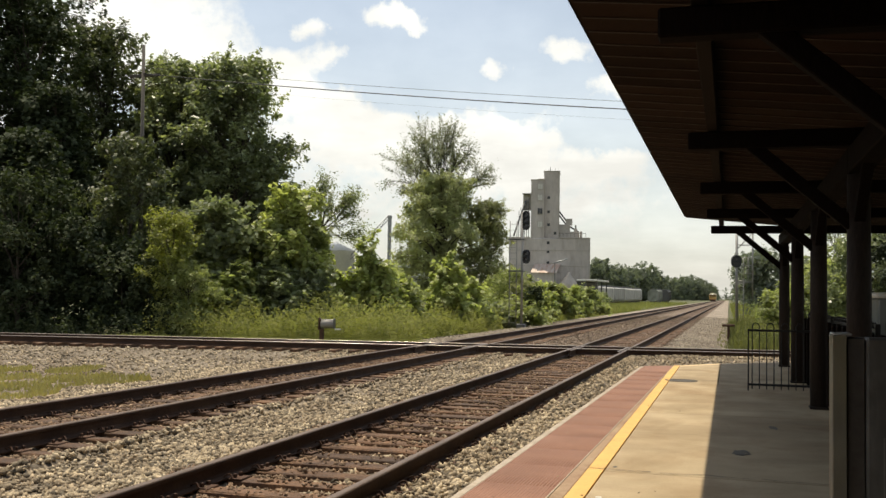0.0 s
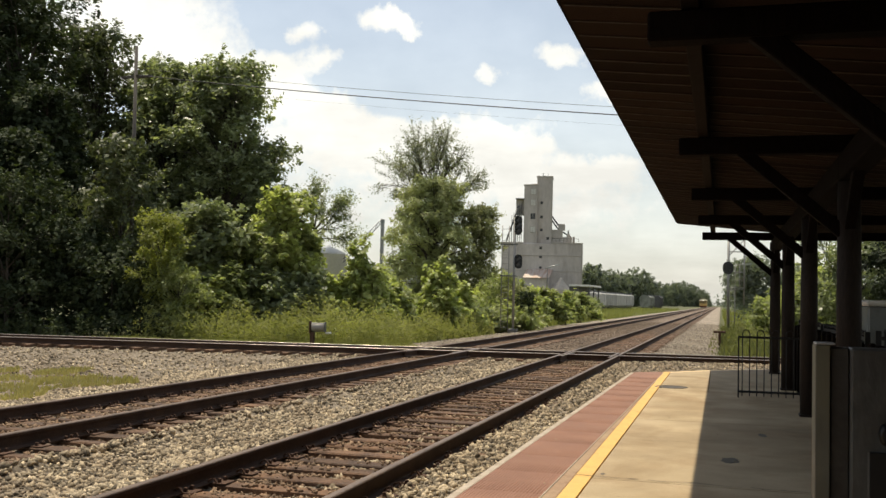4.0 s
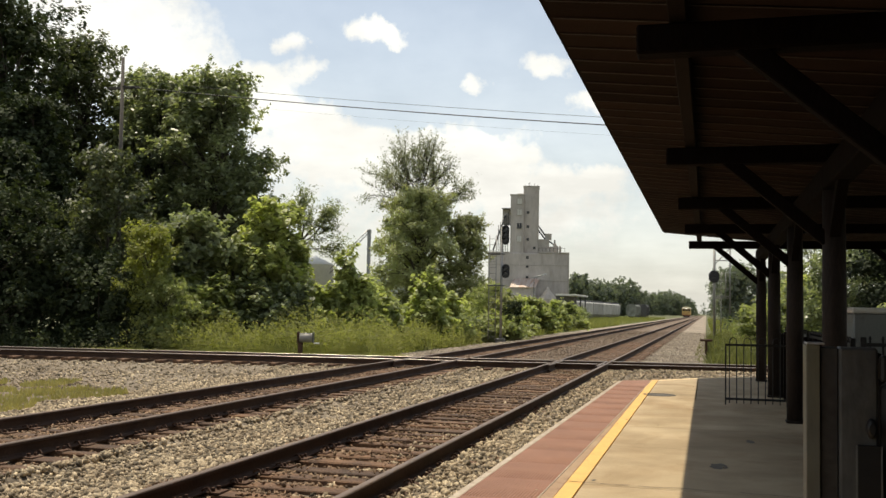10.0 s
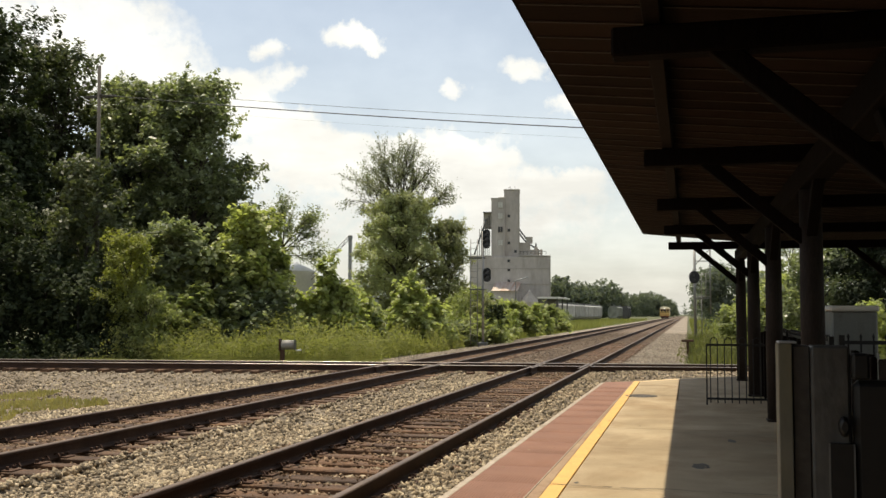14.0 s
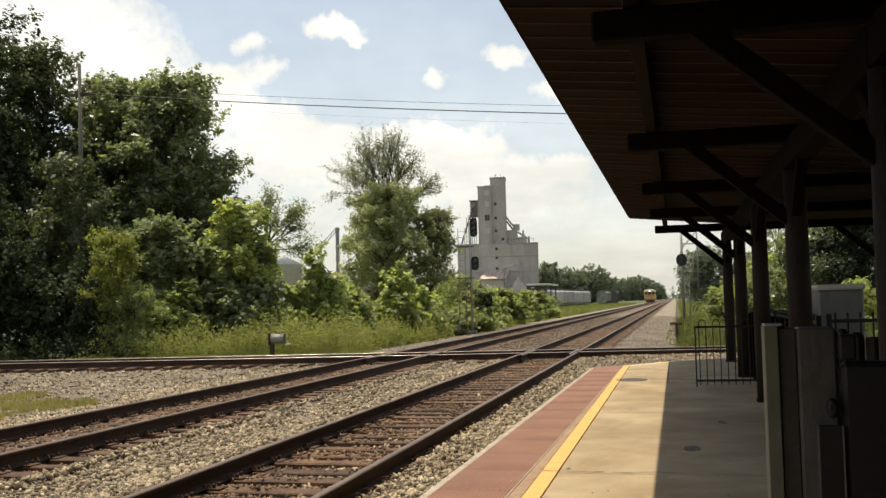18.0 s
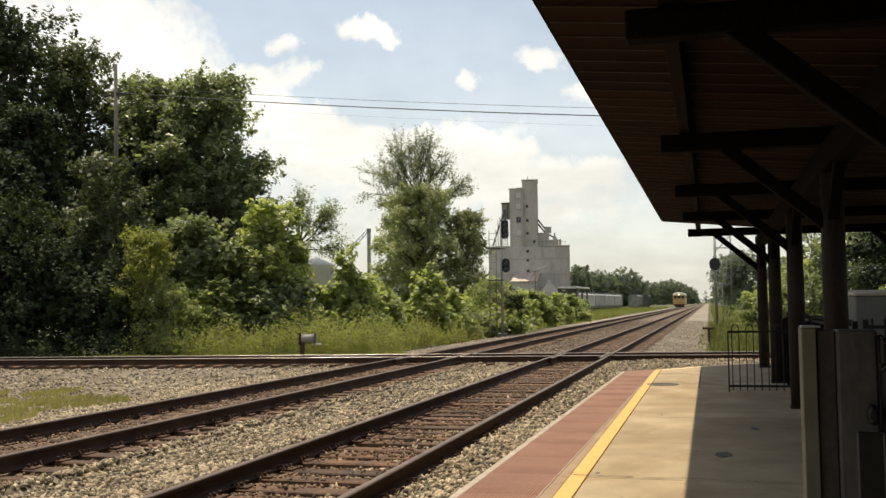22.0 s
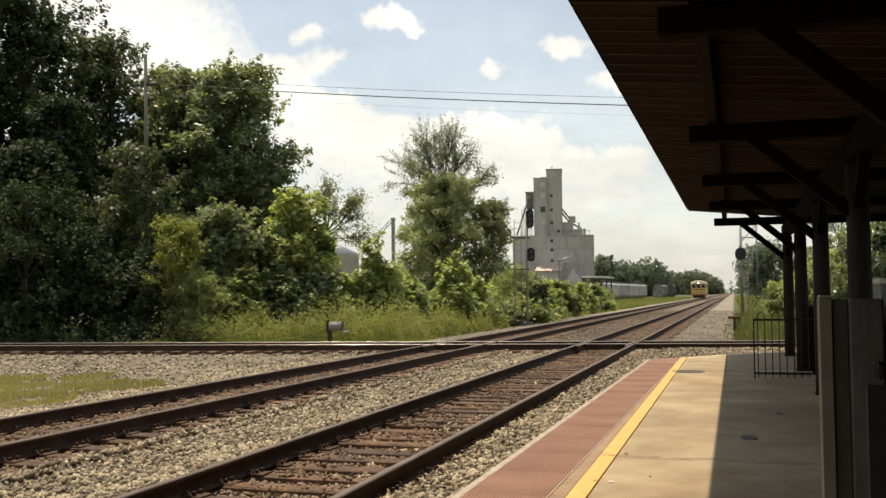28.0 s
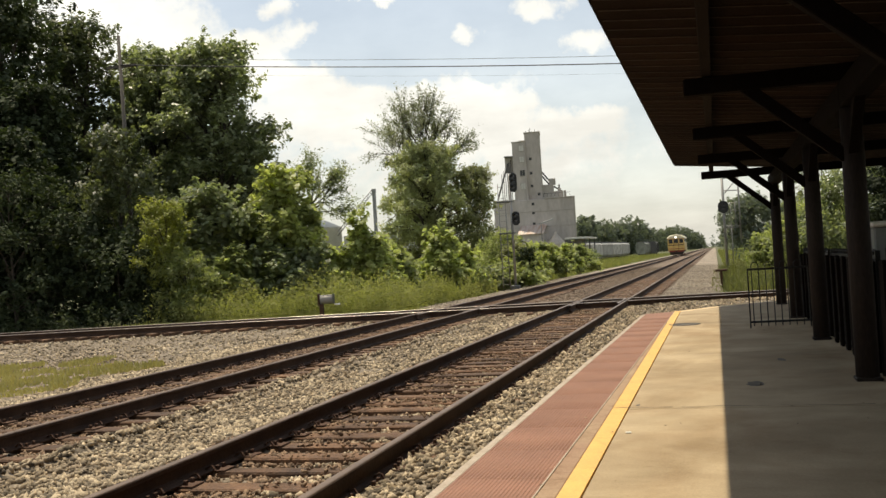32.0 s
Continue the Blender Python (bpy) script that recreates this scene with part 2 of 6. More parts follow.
def shells(name, verts, faces, centres, sizes, turns, material):
    """Many turned and scaled copies of one small triangle shell in one mesh."""
    verts, faces = np.asarray(verts, np.float32), np.asarray(faces, np.int32)
    k, nv, nf = len(centres), len(verts), len(faces)
    q = np.asarray(turns, np.float32)
    q /= np.linalg.norm(q, axis=1)[:, None]
    w, x, y, z = q.T
    R = np.stack([np.stack([1 - 2 * (y * y + z * z), 2 * (x * y - z * w), 2 * (x * z + y * w)], -1),
                  np.stack([2 * (x * y + z * w), 1 - 2 * (x * x + z * z), 2 * (y * z - x * w)], -1),
                  np.stack([2 * (x * z - y * w), 2 * (y * z + x * w), 1 - 2 * (x * x + y * y)], -1)], 1)
    local = verts[None] * np.asarray(sizes, np.float32)[:, None, :]
    v = np.einsum("kij,knj->kni", R, local) + np.asarray(centres, np.float32)[:, None]
    f = (faces[None] + (np.arange(k, dtype=np.int32) * nv)[:, None, None]).reshape(-1)
    m = faces.shape[1]
    me = bpy.data.meshes.new(name)
    me.vertices.add(k * nv)
    me.vertices.foreach_set("co", v.ravel())
    me.loops.add(len(f))
    me.loops.foreach_set("vertex_index", f)
    me.polygons.add(k * nf)
    me.polygons.foreach_set("loop_start", np.arange(0, k * nf * m, m, dtype=np.int32))
    me.polygons.foreach_set("loop_total", np.full(k * nf, m, np.int32))
    me.materials.append(material)
    me.update(calc_edges=True)
    return me


def bm_box(bm, lo, hi, bevel=0.0, m=None):
    lo, hi = Vector(lo), Vector(hi)
    r = bmesh.ops.create_cube(bm, size=1.0)
    vs = r["verts"]
    for v in vs:
        v.co = Vector([lo[i] + (v.co[i] + 0.5) * (hi[i] - lo[i]) for i in range(3)])
    if bevel:
        es = list({e for v in vs for e in v.link_edges})
        out = bmesh.ops.bevel(bm, geom=es, offset=bevel, segments=1, affect="EDGES", profile=0.5)
        vs = list({v for f in out["faces"] for v in f.verts} | {v for v in vs if v.is_valid})
    if m is not None:
        for v in vs:
            v.co = m @ v.co
    return vs


def bm_beam(bm, a, b, w, h, bevel=0.0, up=(0, 0, 1)):
    """A squared timber from a to b."""
    a, b = Vector(a), Vector(b)
    d = (b - a)
    ln = d.length
    d.normalize()
    x = d.cross(Vector(up))
    if x.length < 1e-4:
        x = Vector((1, 0, 0))
    x.normalize()
    z = x.cross(d)
    m = Matrix((x, d, z)).transposed().to_4x4()
    m.translation = a
    return bm_box(bm, (-w / 2, 0, -h / 2), (w / 2, ln, h / 2), bevel, m)


def bm_tube(bm, a, b, r, r2=None, sides=10, caps=True):
    a, b = Vector(a), Vector(b)
    r2 = r if r2 is None else r2
    d = b - a
    q = d.to_track_quat("Z", "Y")
    rings = []
    for c, rr in ((a, r), (b, r2)):
        rings.append([bm.verts.new(c + q @ Vector((rr * math.cos(i * math.tau / sides), rr * math.sin(i * math.tau / sides), 0))) for i in range(sides)])
    for i in range(sides):
        f = bm.faces.new((rings[0][i], rings[0][(i + 1) % sides], rings[1][(i + 1) % sides], rings[1][i]))
        f.smooth = True
    if caps:
        bm.faces.new(rings[0][::-1])
        bm.faces.new(rings[1])
    return rings


def bm_lathe(bm, prof, centre, axis="z", sides=20):
    """A turned body from (radius, height) pairs."""
    c = Vector(centre)
    rings = []
    for r, h in prof:
        ring = []
        for i in range(sides):
            a = i * math.tau / sides
            p = Vector((r * math.cos(a), r * math.sin(a), h))
            if axis == "y":
                p = Vector((p.x, p.z, p.y))
            elif axis == "x":
                p = Vector((p.z, p.x, p.y))
            ring.append(bm.verts.new(c + p))
        rings.append(ring)
    for k in range(len(rings) - 1):
        for i in range(sides):
            f = bm.faces.new((rings[k][i], rings[k][(i + 1) % sides], rings[k + 1][(i + 1) % sides], rings[k + 1][i]))
            f.smooth = True
    bm.faces.new(rings[0][::-1])
    bm.faces.new(rings[-1])


def part(name, bm, material, parent=None, label=""):
    """Links a bmesh, or a mesh, as one object under its parent."""
    if isinstance(bm, bmesh.types.BMesh):
        bmesh.ops.recalc_face_normals(bm, faces=bm.faces[:])
        me = bpy.data.meshes.new(name)
        bm.to_mesh(me)
        bm.free()
        me.materials.append(material)
    else:
        me = bm
    ob = new(name, me)
    if parent is not None:
        ob.parent = parent
    return tagged(ob, label=label)


def thing(name, label, category, at=(0, 0, 0), group="", kind="", rz=0.0):
    ob = new(name)
    ob.empty_display_size = 0.2
    ob.matrix_basis = pose(*at, 0, 0, rz)
    return tagged(ob, label, category, group, kind)


def one_box(name, lo, hi, material, parent=None, bevel=0.0, label=""):
    bm = bmesh.new()
    bm_box(bm, lo, hi, bevel)
    return part(name, bm, material, parent, label)


def one_beam(name, a, b, w, h, material, parent=None, bevel=0.0, label="", up=(0, 0, 1)):
    bm = bmesh.new()
    bm_beam(bm, a, b, w, h, bevel, up)
    return part(name, bm, material, parent, label)


def one_tube(name, a, b, r, material, parent=None, sides=10, r2=None, label=""):
    bm = bmesh.new()
    bm_tube(bm, a, b, r, r2, sides)
    return part(name, bm, material, parent, label)

# ---------------------------------------------------------------- tracks and ground
NEAR_X, FAR_X, GAUGE = -3.3525, -7.5075, 1.505
CROSS_SLOPE, CROSS_Y = 0.17, 27.6          # the crossing line: near rail at y = CROSS_Y + CROSS_SLOPE * (x + 2.6)
CROSS_ANGLE = math.atan(CROSS_SLOPE)
M_RAIL = mat("rail_steel", (0.072, 0.040, 0.024), 0.8, 0.1, 0.3, 3.0, 40.0, 0.2, (0.042, 0.023, 0.014), spec=0.25)
M_HEAD = mat("worn_rail_head", (0.17, 0.115, 0.078), 0.5, 0.2, 0.2, 2.0, 30.0, 0.05, (0.115, 0.077, 0.052))
M_SHINY = mat("polished_rail_head", (0.42, 0.35, 0.27), 0.27, 0.6, 0.15, 1.0, 20.0, 0.02, (0.35, 0.29, 0.24))
M_TIE = mat("creosoted_timber", (0.165, 0.085, 0.04), 0.85, 0, 0.45, 4.0, 40.0, 0.7, (0.072, 0.038, 0.02), rand=0.35)
M_PLATE = mat("rusted_plate", (0.10, 0.05, 0.028), 0.8, 0.3, 0.3, 20.0, 80.0, 0.3)
M_GRAVEL = mat("gravel_bed", (0.24, 0.195, 0.14), 0.95, 0, 0.45, 1.2, 22.0, 0.9, (0.145, 0.11, 0.073))
M_STONE = mat("ballast_stone", (0.405, 0.325, 0.215), 0.9, 0, 0.25, 1.3, 60.0, 0.2, (0.225, 0.17, 0.107))
M_EARTH = mat("rough_grassland", (0.075, 0.09, 0.028), 0.95, 0, 0.4, 0.25, 9.0, 0.5, (0.11, 0.105, 0.04))


def island_tint(m, spread):
    """Varies a stone material from piece to piece."""
    nt = m.node_tree
    p = nt.nodes["Principled BSDF"]
    src = p.inputs["Base Color"].links[0].from_socket
    geo, g, mx = nt.nodes.new("ShaderNodeNewGeometry"), nt.nodes.new("ShaderNodeMapRange"), nt.nodes.new("ShaderNodeMix")
    nt.links.new(geo.outputs["Random Per Island"], g.inputs[0])
    g.inputs[3].default_value, g.inputs[4].default_value = 1 - spread, 1 + spread
    mx.data_type, mx.blend_type = "RGBA", "MULTIPLY"
    mx.inputs["Factor"].default_value = 1.0
    nt.links.new(src, mx.inputs["A"])
    nt.links.new(g.outputs[0], mx.inputs["B"])
    nt.links.new(mx.outputs["Result"], p.inputs["Base Color"])


def stain(m, scale, low, high, depth, stretch=(1, 1, 1), tint=(0.62, 0.55, 0.46), seed=0.0):
    """Lays irregular stains with a shape of their own over a material."""
    nt = m.node_tree
    N, L = nt.nodes.new, nt.links.new
    p = nt.nodes["Principled BSDF"]
    src = p.inputs["Base Color"].links[0].from_socket
    geo, mp, noi, rg, mx = N("ShaderNodeNewGeometry"), N("ShaderNodeMapping"), N("ShaderNodeTexNoise"), N("ShaderNodeMapRange"), N("ShaderNodeMix")
    mp.inputs["Scale"].default_value = stretch
    mp.inputs["Location"].default_value = (seed, seed * 0.7, seed * 0.3)
    L(geo.outputs["Position"], mp.inputs[0])
    L(mp.outputs[0], noi.inputs["Vector"])
    noi.inputs["Scale"].default_value, noi.inputs["Detail"].default_value, noi.inputs["Roughness"].default_value = scale, 7.0, 0.62
    noi.inputs["Distortion"].default_value = 0.6
    L(noi.outputs["Fac"], rg.inputs[0])
    rg.inputs[1].default_value, rg.inputs[2].default_value, rg.inputs[4].default_value = low, high, depth
    mx.data_type, mx.blend_type = "RGBA", "MULTIPLY"
    L(rg.outputs[0], mx.inputs["Factor"])
    L(src, mx.inputs["A"])
    mx.inputs["B"].default_value = (*tint, 1)
    L(mx.outputs["Result"], p.inputs["Base Color"])


def pebbled(m, size, spread):
    """Cells of lighter and darker stones for gravel too far off to be laid stone by stone."""
    nt = m.node_tree
    N, L = nt.nodes.new, nt.links.new
    p = nt.nodes["Principled BSDF"]
    src = p.inputs["Base Color"].links[0].from_socket
    geo, vor, rg, mx = N("ShaderNodeNewGeometry"), N("ShaderNodeTexVoronoi"), N("ShaderNodeMapRange"), N("ShaderNodeMix")
    vor.inputs["Scale"].default_value = 1.0 / size
    L(geo.outputs["Position"], vor.inputs["Vector"])
    sep = N("ShaderNodeSeparateColor")
    L(vor.outputs["Color"], sep.inputs[0])
    L(sep.outputs[0], rg.inputs[0])
    rg.inputs[3].default_value, rg.inputs[4].default_value = 1 - spread, 1 + spread
    mx.data_type, mx.blend_type = "RGBA", "MULTIPLY"
    mx.inputs["Factor"].default_value = 1.0
    L(src, mx.inputs["A"])
    L(rg.outputs[0], mx.inputs["B"])
    L(mx.outputs["Result"], p.inputs["Base Color"])
    bp = N("ShaderNodeBump")
    bp.inputs["Strength"].default_value, bp.inputs["Distance"].default_value = 0.8, size * 0.5
    bp.invert = True
    L(vor.outputs["Distance"], bp.inputs["Height"])
    L(bp.outputs[0], p.inputs["Normal"])


M_FARBED = mat("far_stained_gravel", (0.195, 0.142, 0.098), 0.95, 0, 0.25, 0.35, 2.0, 0.0, (0.135, 0.094, 0.064), stretch=(1, 0.4, 1))
M_FARSTONE = mat("dull_far_stone", (0.215, 0.16, 0.112), 0.9, 0, 0.3, 0.6, 60.0, 0.2, (0.145, 0.102, 0.07))
island_tint(M_FARSTONE, 0.4)
M_PALE = mat("pale_path_stone", (0.35, 0.295, 0.225), 0.9, 0, 0.25, 0.5, 60.0, 0.2, (0.24, 0.195, 0.145))
island_tint(M_PALE, 0.35)
M_PATH = mat("pale_gravel_path", (0.33, 0.275, 0.21), 0.95, 0, 0.25, 0.3, 2.5, 0.0, (0.225, 0.18, 0.135), stretch=(1, 0.5, 1))
pebbled(M_FARBED, 0.12, 0.35)
pebbled(M_PATH, 0.14, 0.3)
pebbled(M_GRAVEL, 0.06, 0.5)
M_STAINED = mat("rust_stained_stone", (0.275, 0.185, 0.115), 0.9, 0, 0.3, 1.3, 60.0, 0.2, (0.18, 0.11, 0.062))
island_tint(M_STONE, 0.72)
island_tint(M_STAINED, 0.5)


def cross_y(x):
    return CROSS_Y + CROSS_SLOPE * (x + 2.6)


def bed_height(x, y):
    """Height of the gravel: level between the rails, shouldered off at the sides."""
    z = -0.222 + 0.02 * noise.noise((x * 1.3, y * 1.3, 0)) + 0.012 * noise.noise((x * 5, y * 5, 3))
    off = min(abs(x - NEAR_X), abs(x - FAR_X))
    if off < 0.72:
        z += 0.01 if x < -5.4 else -0.008
    elif off < 1.5:
        z += 0.045 if x > -5.4 or off > 1.32 else -0.004
    mid = abs(x + 5.43)
    if mid < 0.75:
        z -= 0.06 * (1 - mid / 0.75)
    d = y - cross_y(x) - 0.76
    if x < -9.4 and abs(d) < 1.7:
        z -= 0.05
    if x < -9.4 and abs(d) > 1.5:
        z -= min(0.16, 0.09 * min(-9.4 - x, abs(d) - 1.5))
    if x > -1.85 and y > 22 and abs(d) > 1.4:
        z -= min(0.12, 0.05 * (abs(d) - 1.4))
    return z


def grid_sheet(name, xs, ys, height, material):
    v = [(x, y, height(x, y)) for y in ys for x in xs]
    n = len(xs)
    f = [(j * n + i, j * n + i + 1, (j + 1) * n + i + 1, (j + 1) * n + i) for j in range(len(ys) - 1) for i in range(n - 1)]
    return new(name, mesh_of(name, v, f, material, True))


# one ground sheet to the horizon
def ground_height(x, y):
    return -0.52 + 0.05 * noise.noise((x * 0.13, y * 0.13, 7))


gx = [-3500, -900, -300, -140, -90] + [-70 + 3 * i for i in range(46)] + [90, 140, 300, 900, 3500]
gy = [-2500, -600, -150, -60, -30] + [-20 + 4 * i for i in range(45)] + [180, 220, 300, 420, 600, 900, 1600, 4500]
tagged(grid_sheet("ground", gx, gy, ground_height, M_EARTH), "rough green and tan grassland beside the railway", "ground", kind="structure")
xs = list(np.arange(-40, -10.6, 0.5)) + list(np.arange(-10.5, -1.7, 0.11)) + [-1.6]
ys = list(np.arange(-8, 33.01, 0.25))
tagged(grid_sheet("gravel_bed", xs, ys, bed_height, M_GRAVEL), "grey-tan crushed stone ballast bed under the tracks", "gravel", kind="structure")
ys = list(np.arange(33.0, 80, 0.8)) + list(np.geomspace(80, 900, 40))


def far_bed_height(x, y):
    return -0.22 - 0.10 * max(0.0, -9.4 - x) - 0.04 * max(0.0, x + 1.6) + 0.02 * noise.noise((x, y, 0)) + 0.012 * noise.noise((x * 3, y * 2, 4))


tagged(grid_sheet("gravel_bed_far", list(np.linspace(-9.6, -1.9, 30)), ys, far_bed_height, M_FARBED), "brown-stained ballast bed running to the distance", "gravel", kind="structure")
tagged(grid_sheet("gravel_path", list(np.linspace(-1.9, 0.05, 9)), ys, far_bed_height, M_PATH), "pale gravel path beside the near track", "gravel", kind="structure")
tagged(grid_sheet("gravel_shoulder", list(np.linspace(-12.9, -9.6, 12)), ys, far_bed_height, M_PATH), "pale gravel shoulder beside the far track", "gravel", kind="structure")


def side_height(x, y):
    d = abs(y - cross_y(x) - 0.76)
    return -0.135 - 0.1 * min(3.0, max(0.0, d - 1.6)) + 0.02 * noise.noise((x * 1.7, y * 1.7, 2))


tagged(grid_sheet("gravel_bed_side", list(np.arange(-1.7, 12, 0.4)), list(np.arange(21, 33.01, 0.3)), side_height, M_GRAVEL),
       "grey-tan ballast of the crossing line past the platform", "gravel", kind="structure")

# an angular chip: a skewed prism with a chipped top
OCT_V = np.array([(1.0, 0.1, -0.3), (0.1, 1.0, -0.5), (-1.0, 0.2, -0.2), (-0.2, -1.0, -0.4), (0.6, -0.5, 0.6), (0.3, 0.7, 0.45), (-0.7, -0.1, 0.7), (0.0, 0.1, -0.9)])
OCT_F = np.array([(4, 5, 6), (0, 1, 5), (0, 5, 4), (1, 2, 6), (1, 6, 5), (2, 3, 6), (3, 4, 6), (3, 0, 4), (1, 0, 7), (2, 1, 7), (3, 2, 7), (0, 3, 7)])


def stones(name, count, x0, x1, y0, y1, size, seed, bias=1.0, keep=None, material=None, height=None, label="loose grey and tan crushed ballast stones"):
    r = np.random.RandomState(seed)
    x = r.uniform(x0, x1, count)
    y = y0 + (y1 - y0) * r.rand(count) ** bias
    if keep is not None:
        k = keep(x, y)
        x, y = x[k], y[k]
    z = np.array([(height or bed_height)(a, b) for a, b in zip(x, y)])
    V, F = OCT_V, OCT_F
    s = size * r.uniform(0.55, 1.25, (len(x), 1)) * r.uniform(0.5, 1.3, (len(x), 3)) * (1, 0.8, 0.6)
    me = shells(name, V, F, np.stack([x, y, z + s[:, 2] * 0.3], 1), s, r.randn(len(x), 4), material or M_STONE)
    return tagged(new(name, me), label, "gravel", kind="stuff")


def off_ties(x, y):
    """Stones lie between the ties and off the rails."""
    ok = np.ones(len(x), bool)
    for cx in (NEAR_X, FAR_X):
        on = np.abs(x - cx) < (1.27 if cx == FAR_X else 0.72)
        ph = np.abs((((y - 2.25) / 0.5 + 0.5) % 1.0) - 0.5)
        ok &= ~(on & (ph < 0.24) & (np.random.RandomState(1).rand(len(x)) < np.where(cx == FAR_X, 0.82, 0.74)))
        for s in (-1, 1):
            ok &= np.abs(x - cx - s * GAUGE / 2) > 0.085
    return ok & (x < -1.86)


def in_track(x, y):
    """The rust-stained gravel: between the rails, and spilling out round the far track."""
    edge = 0.25 * np.sin(x * 9 + y * 3.1) * np.sin(y * 1.3)
    fleck = np.sin(x * 913.7 + y * 571.3) > 0.5 - 0.09 * np.maximum(0, y - 5) - 0.5 * np.sin(y * 0.9 + 1.0)
    return ((np.abs(x - NEAR_X) < 0.78) & fleck) | ((x > NEAR_X - 1.15 + edge) & (x < NEAR_X)) | (np.abs(x - FAR_X) < 1.2 + edge)


stones("ballast_stones", 46000, -10.6, -1.86, 3.2, 14, 0.04, 11, 1.25, lambda x, y: off_ties(x, y) & ~in_track(x, y))
stones("ballast_stones", 3000, -10.6, -1.86, -4.0, 3.2, 0.036, 15, 0.7, off_ties)
stones("ballast_stones", 26000, -11.5, -1.86, 14, 31, 0.043, 12, 1.0, lambda x, y: off_ties(x, y) & ~in_track(x, y))
stones("ballast_stones", 38000, -10.6, -1.86, 3.2, 14, 0.034, 21, 1.25, lambda x, y: off_ties(x, y) & in_track(x, y), M_STAINED)
stones("ballast_stones", 20000, -10.6, -1.86, 14, 31, 0.04, 22, 1.0, lambda x, y: off_ties(x, y) & in_track(x, y), M_STAINED)
stones("ballast_stones", 9000, -32, -10.5, 17.5, 27.5, 0.05, 13, 1.0, lambda x, y: (y > 17 + 1.2 * np.sin(x)) & (y < 26.9 + CROSS_SLOPE * (x + 2.6)))
stones("ballast_stones", 6500, -1.8, 3.2, 22.6, 30.9, 0.042, 14, 1.0, lambda x, y: (y > 21.6 + 0.95 * (x + 1.8)) & (np.abs(y - cross_y(x)) > 0.1) & (np.abs(y - cross_y(x) - 1.527) > 0.1), None, side_height)

def tie_top(x, y):
    """Stray stones lie on the ties as well as between them."""
    ph = abs((((y - 2.25) / 0.5 + 0.5) % 1.0) - 0.5)
    return -0.176 if ph < 0.2 else bed_height(x, y) + 0.012


stones("ballast_stones", 6500, NEAR_X - 0.68, NEAR_X + 0.68, 2.0, 27.0, 0.024, 41, 1.2, lambda x, y: np.sin(x * 5.1 + y * 1.7) + np.sin(y * 4.3 - x * 2.2) > -0.4, M_STAINED, tie_top, "rust-stained stones scattered over the ties")
stones("ballast_stones", 1300, FAR_X - 0.68, FAR_X + 0.68, 8.0, 27.0, 0.028, 42, 1.2, None, M_STAINED, tie_top, "rust-stained stones scattered over the far ties")


def off_far_rails(x, y):
    ok = np.ones(len(x), bool)
    for cx in (NEAR_X, FAR_X):
        for sg in (-1, 1):
            ok &= np.abs(x - cx - sg * GAUGE / 2) > 0.12
    return ok


stones("ballast_stones", 16000, -9.5, -1.9, 30.5, 90, 0.05, 31, 1.7, lambda x, y: off_far_rails(x, y), M_FARSTONE, far_bed_height, "brown-stained ballast stones between the far rails")
stones("ballast_stones", 9000, -1.95, 0.1, 30.5, 90, 0.042, 32, 1.6, None, M_PALE, far_bed_height, "pale loose stones on the gravel path")
stones("ballast_stones", 7000, -12.6, -9.3, 31.5, 80, 0.045, 33, 1.5, None, M_PALE, far_bed_height, "pale loose stones on the gravel shoulder")
RAIL_PROFILE = [(-0.07, -0.172), (0.07, -0.172), (0.07, -0.162), (0.02, -0.145), (0.009, -0.125), (0.009, -0.05), (0.036, -0.038), (0.036, -0.012),
                (0.028, -0.002), (-0.028, -0.002), (-0.036, -0.012), (-0.036, -0.038), (-0.009, -0.05), (-0.009, -0.125), (-0.02, -0.145), (-0.07, -0.162)]


HEAD_ARC = [(0.0375, -0.016), (0.0365, -0.010), (0.033, -0.0045), (0.026, -0.001), (0.013, 0.0008), (0.0, 0.0012), (-0.013, 0.0008), (-0.026, -0.001), (-0.033, -0.0045), (-0.0365, -0.010), (-0.0375, -0.016)]


def rail(parent, a, b, label="", head=None):
    """A flat-bottomed rail with a worn bright head, from a to b on the level."""
    a, b = Vector((*a, 0)), Vector((*b, 0))
    d = (b - a).normalized()
    x = Vector((d.y, -d.x, 0))
    n = len(RAIL_PROFILE)
    cuts = [0.0, 1.0]
    v = [a.lerp(b, c) + x * p + Vector((0, 0, q)) for c in cuts for p, q in RAIL_PROFILE]
    f = [(i, (i + 1) % n, n + (i + 1) % n, n + i) for i in range(n)] + [tuple(range(n))[::-1], tuple(range(n, 2 * n))]
    ob = part("rail", mesh_of("rail", v, f, M_RAIL), None, parent, label)
    v = [a.lerp(b, c) + x * p + Vector((0, 0, q)) for c in cuts for p, q in HEAD_ARC]
    n = len(HEAD_ARC)
    f = [(i + 1, i, n + i, n + i + 1) for i in range(n - 1)]
    part("running_surface", mesh_of("running_surface", v, f, head or M_HEAD, True), None, ob, "polished steel running surface")
    return ob


def tie_mesh(seed, length=2.59):
    r = random.Random(seed)
    bm = bmesh.new()
    w = 0.10 + r.uniform(-0.012, 0.012)
    bm_box(bm, (-length / 2, -w, -0.36), (length / 2, w, -0.178), 0.012)
    for v in bm.verts:
        v.co += Vector((r.uniform(-0.02, 0.02), r.uniform(-0.007, 0.007), r.uniform(-0.008, 0.004)))
    me = bpy.data.meshes.new("tie")
    bm.to_mesh(me)
    bm.free()
    me.materials.append(M_TIE)
    return me


TIES = [tie_mesh(i) for i in range(6)]


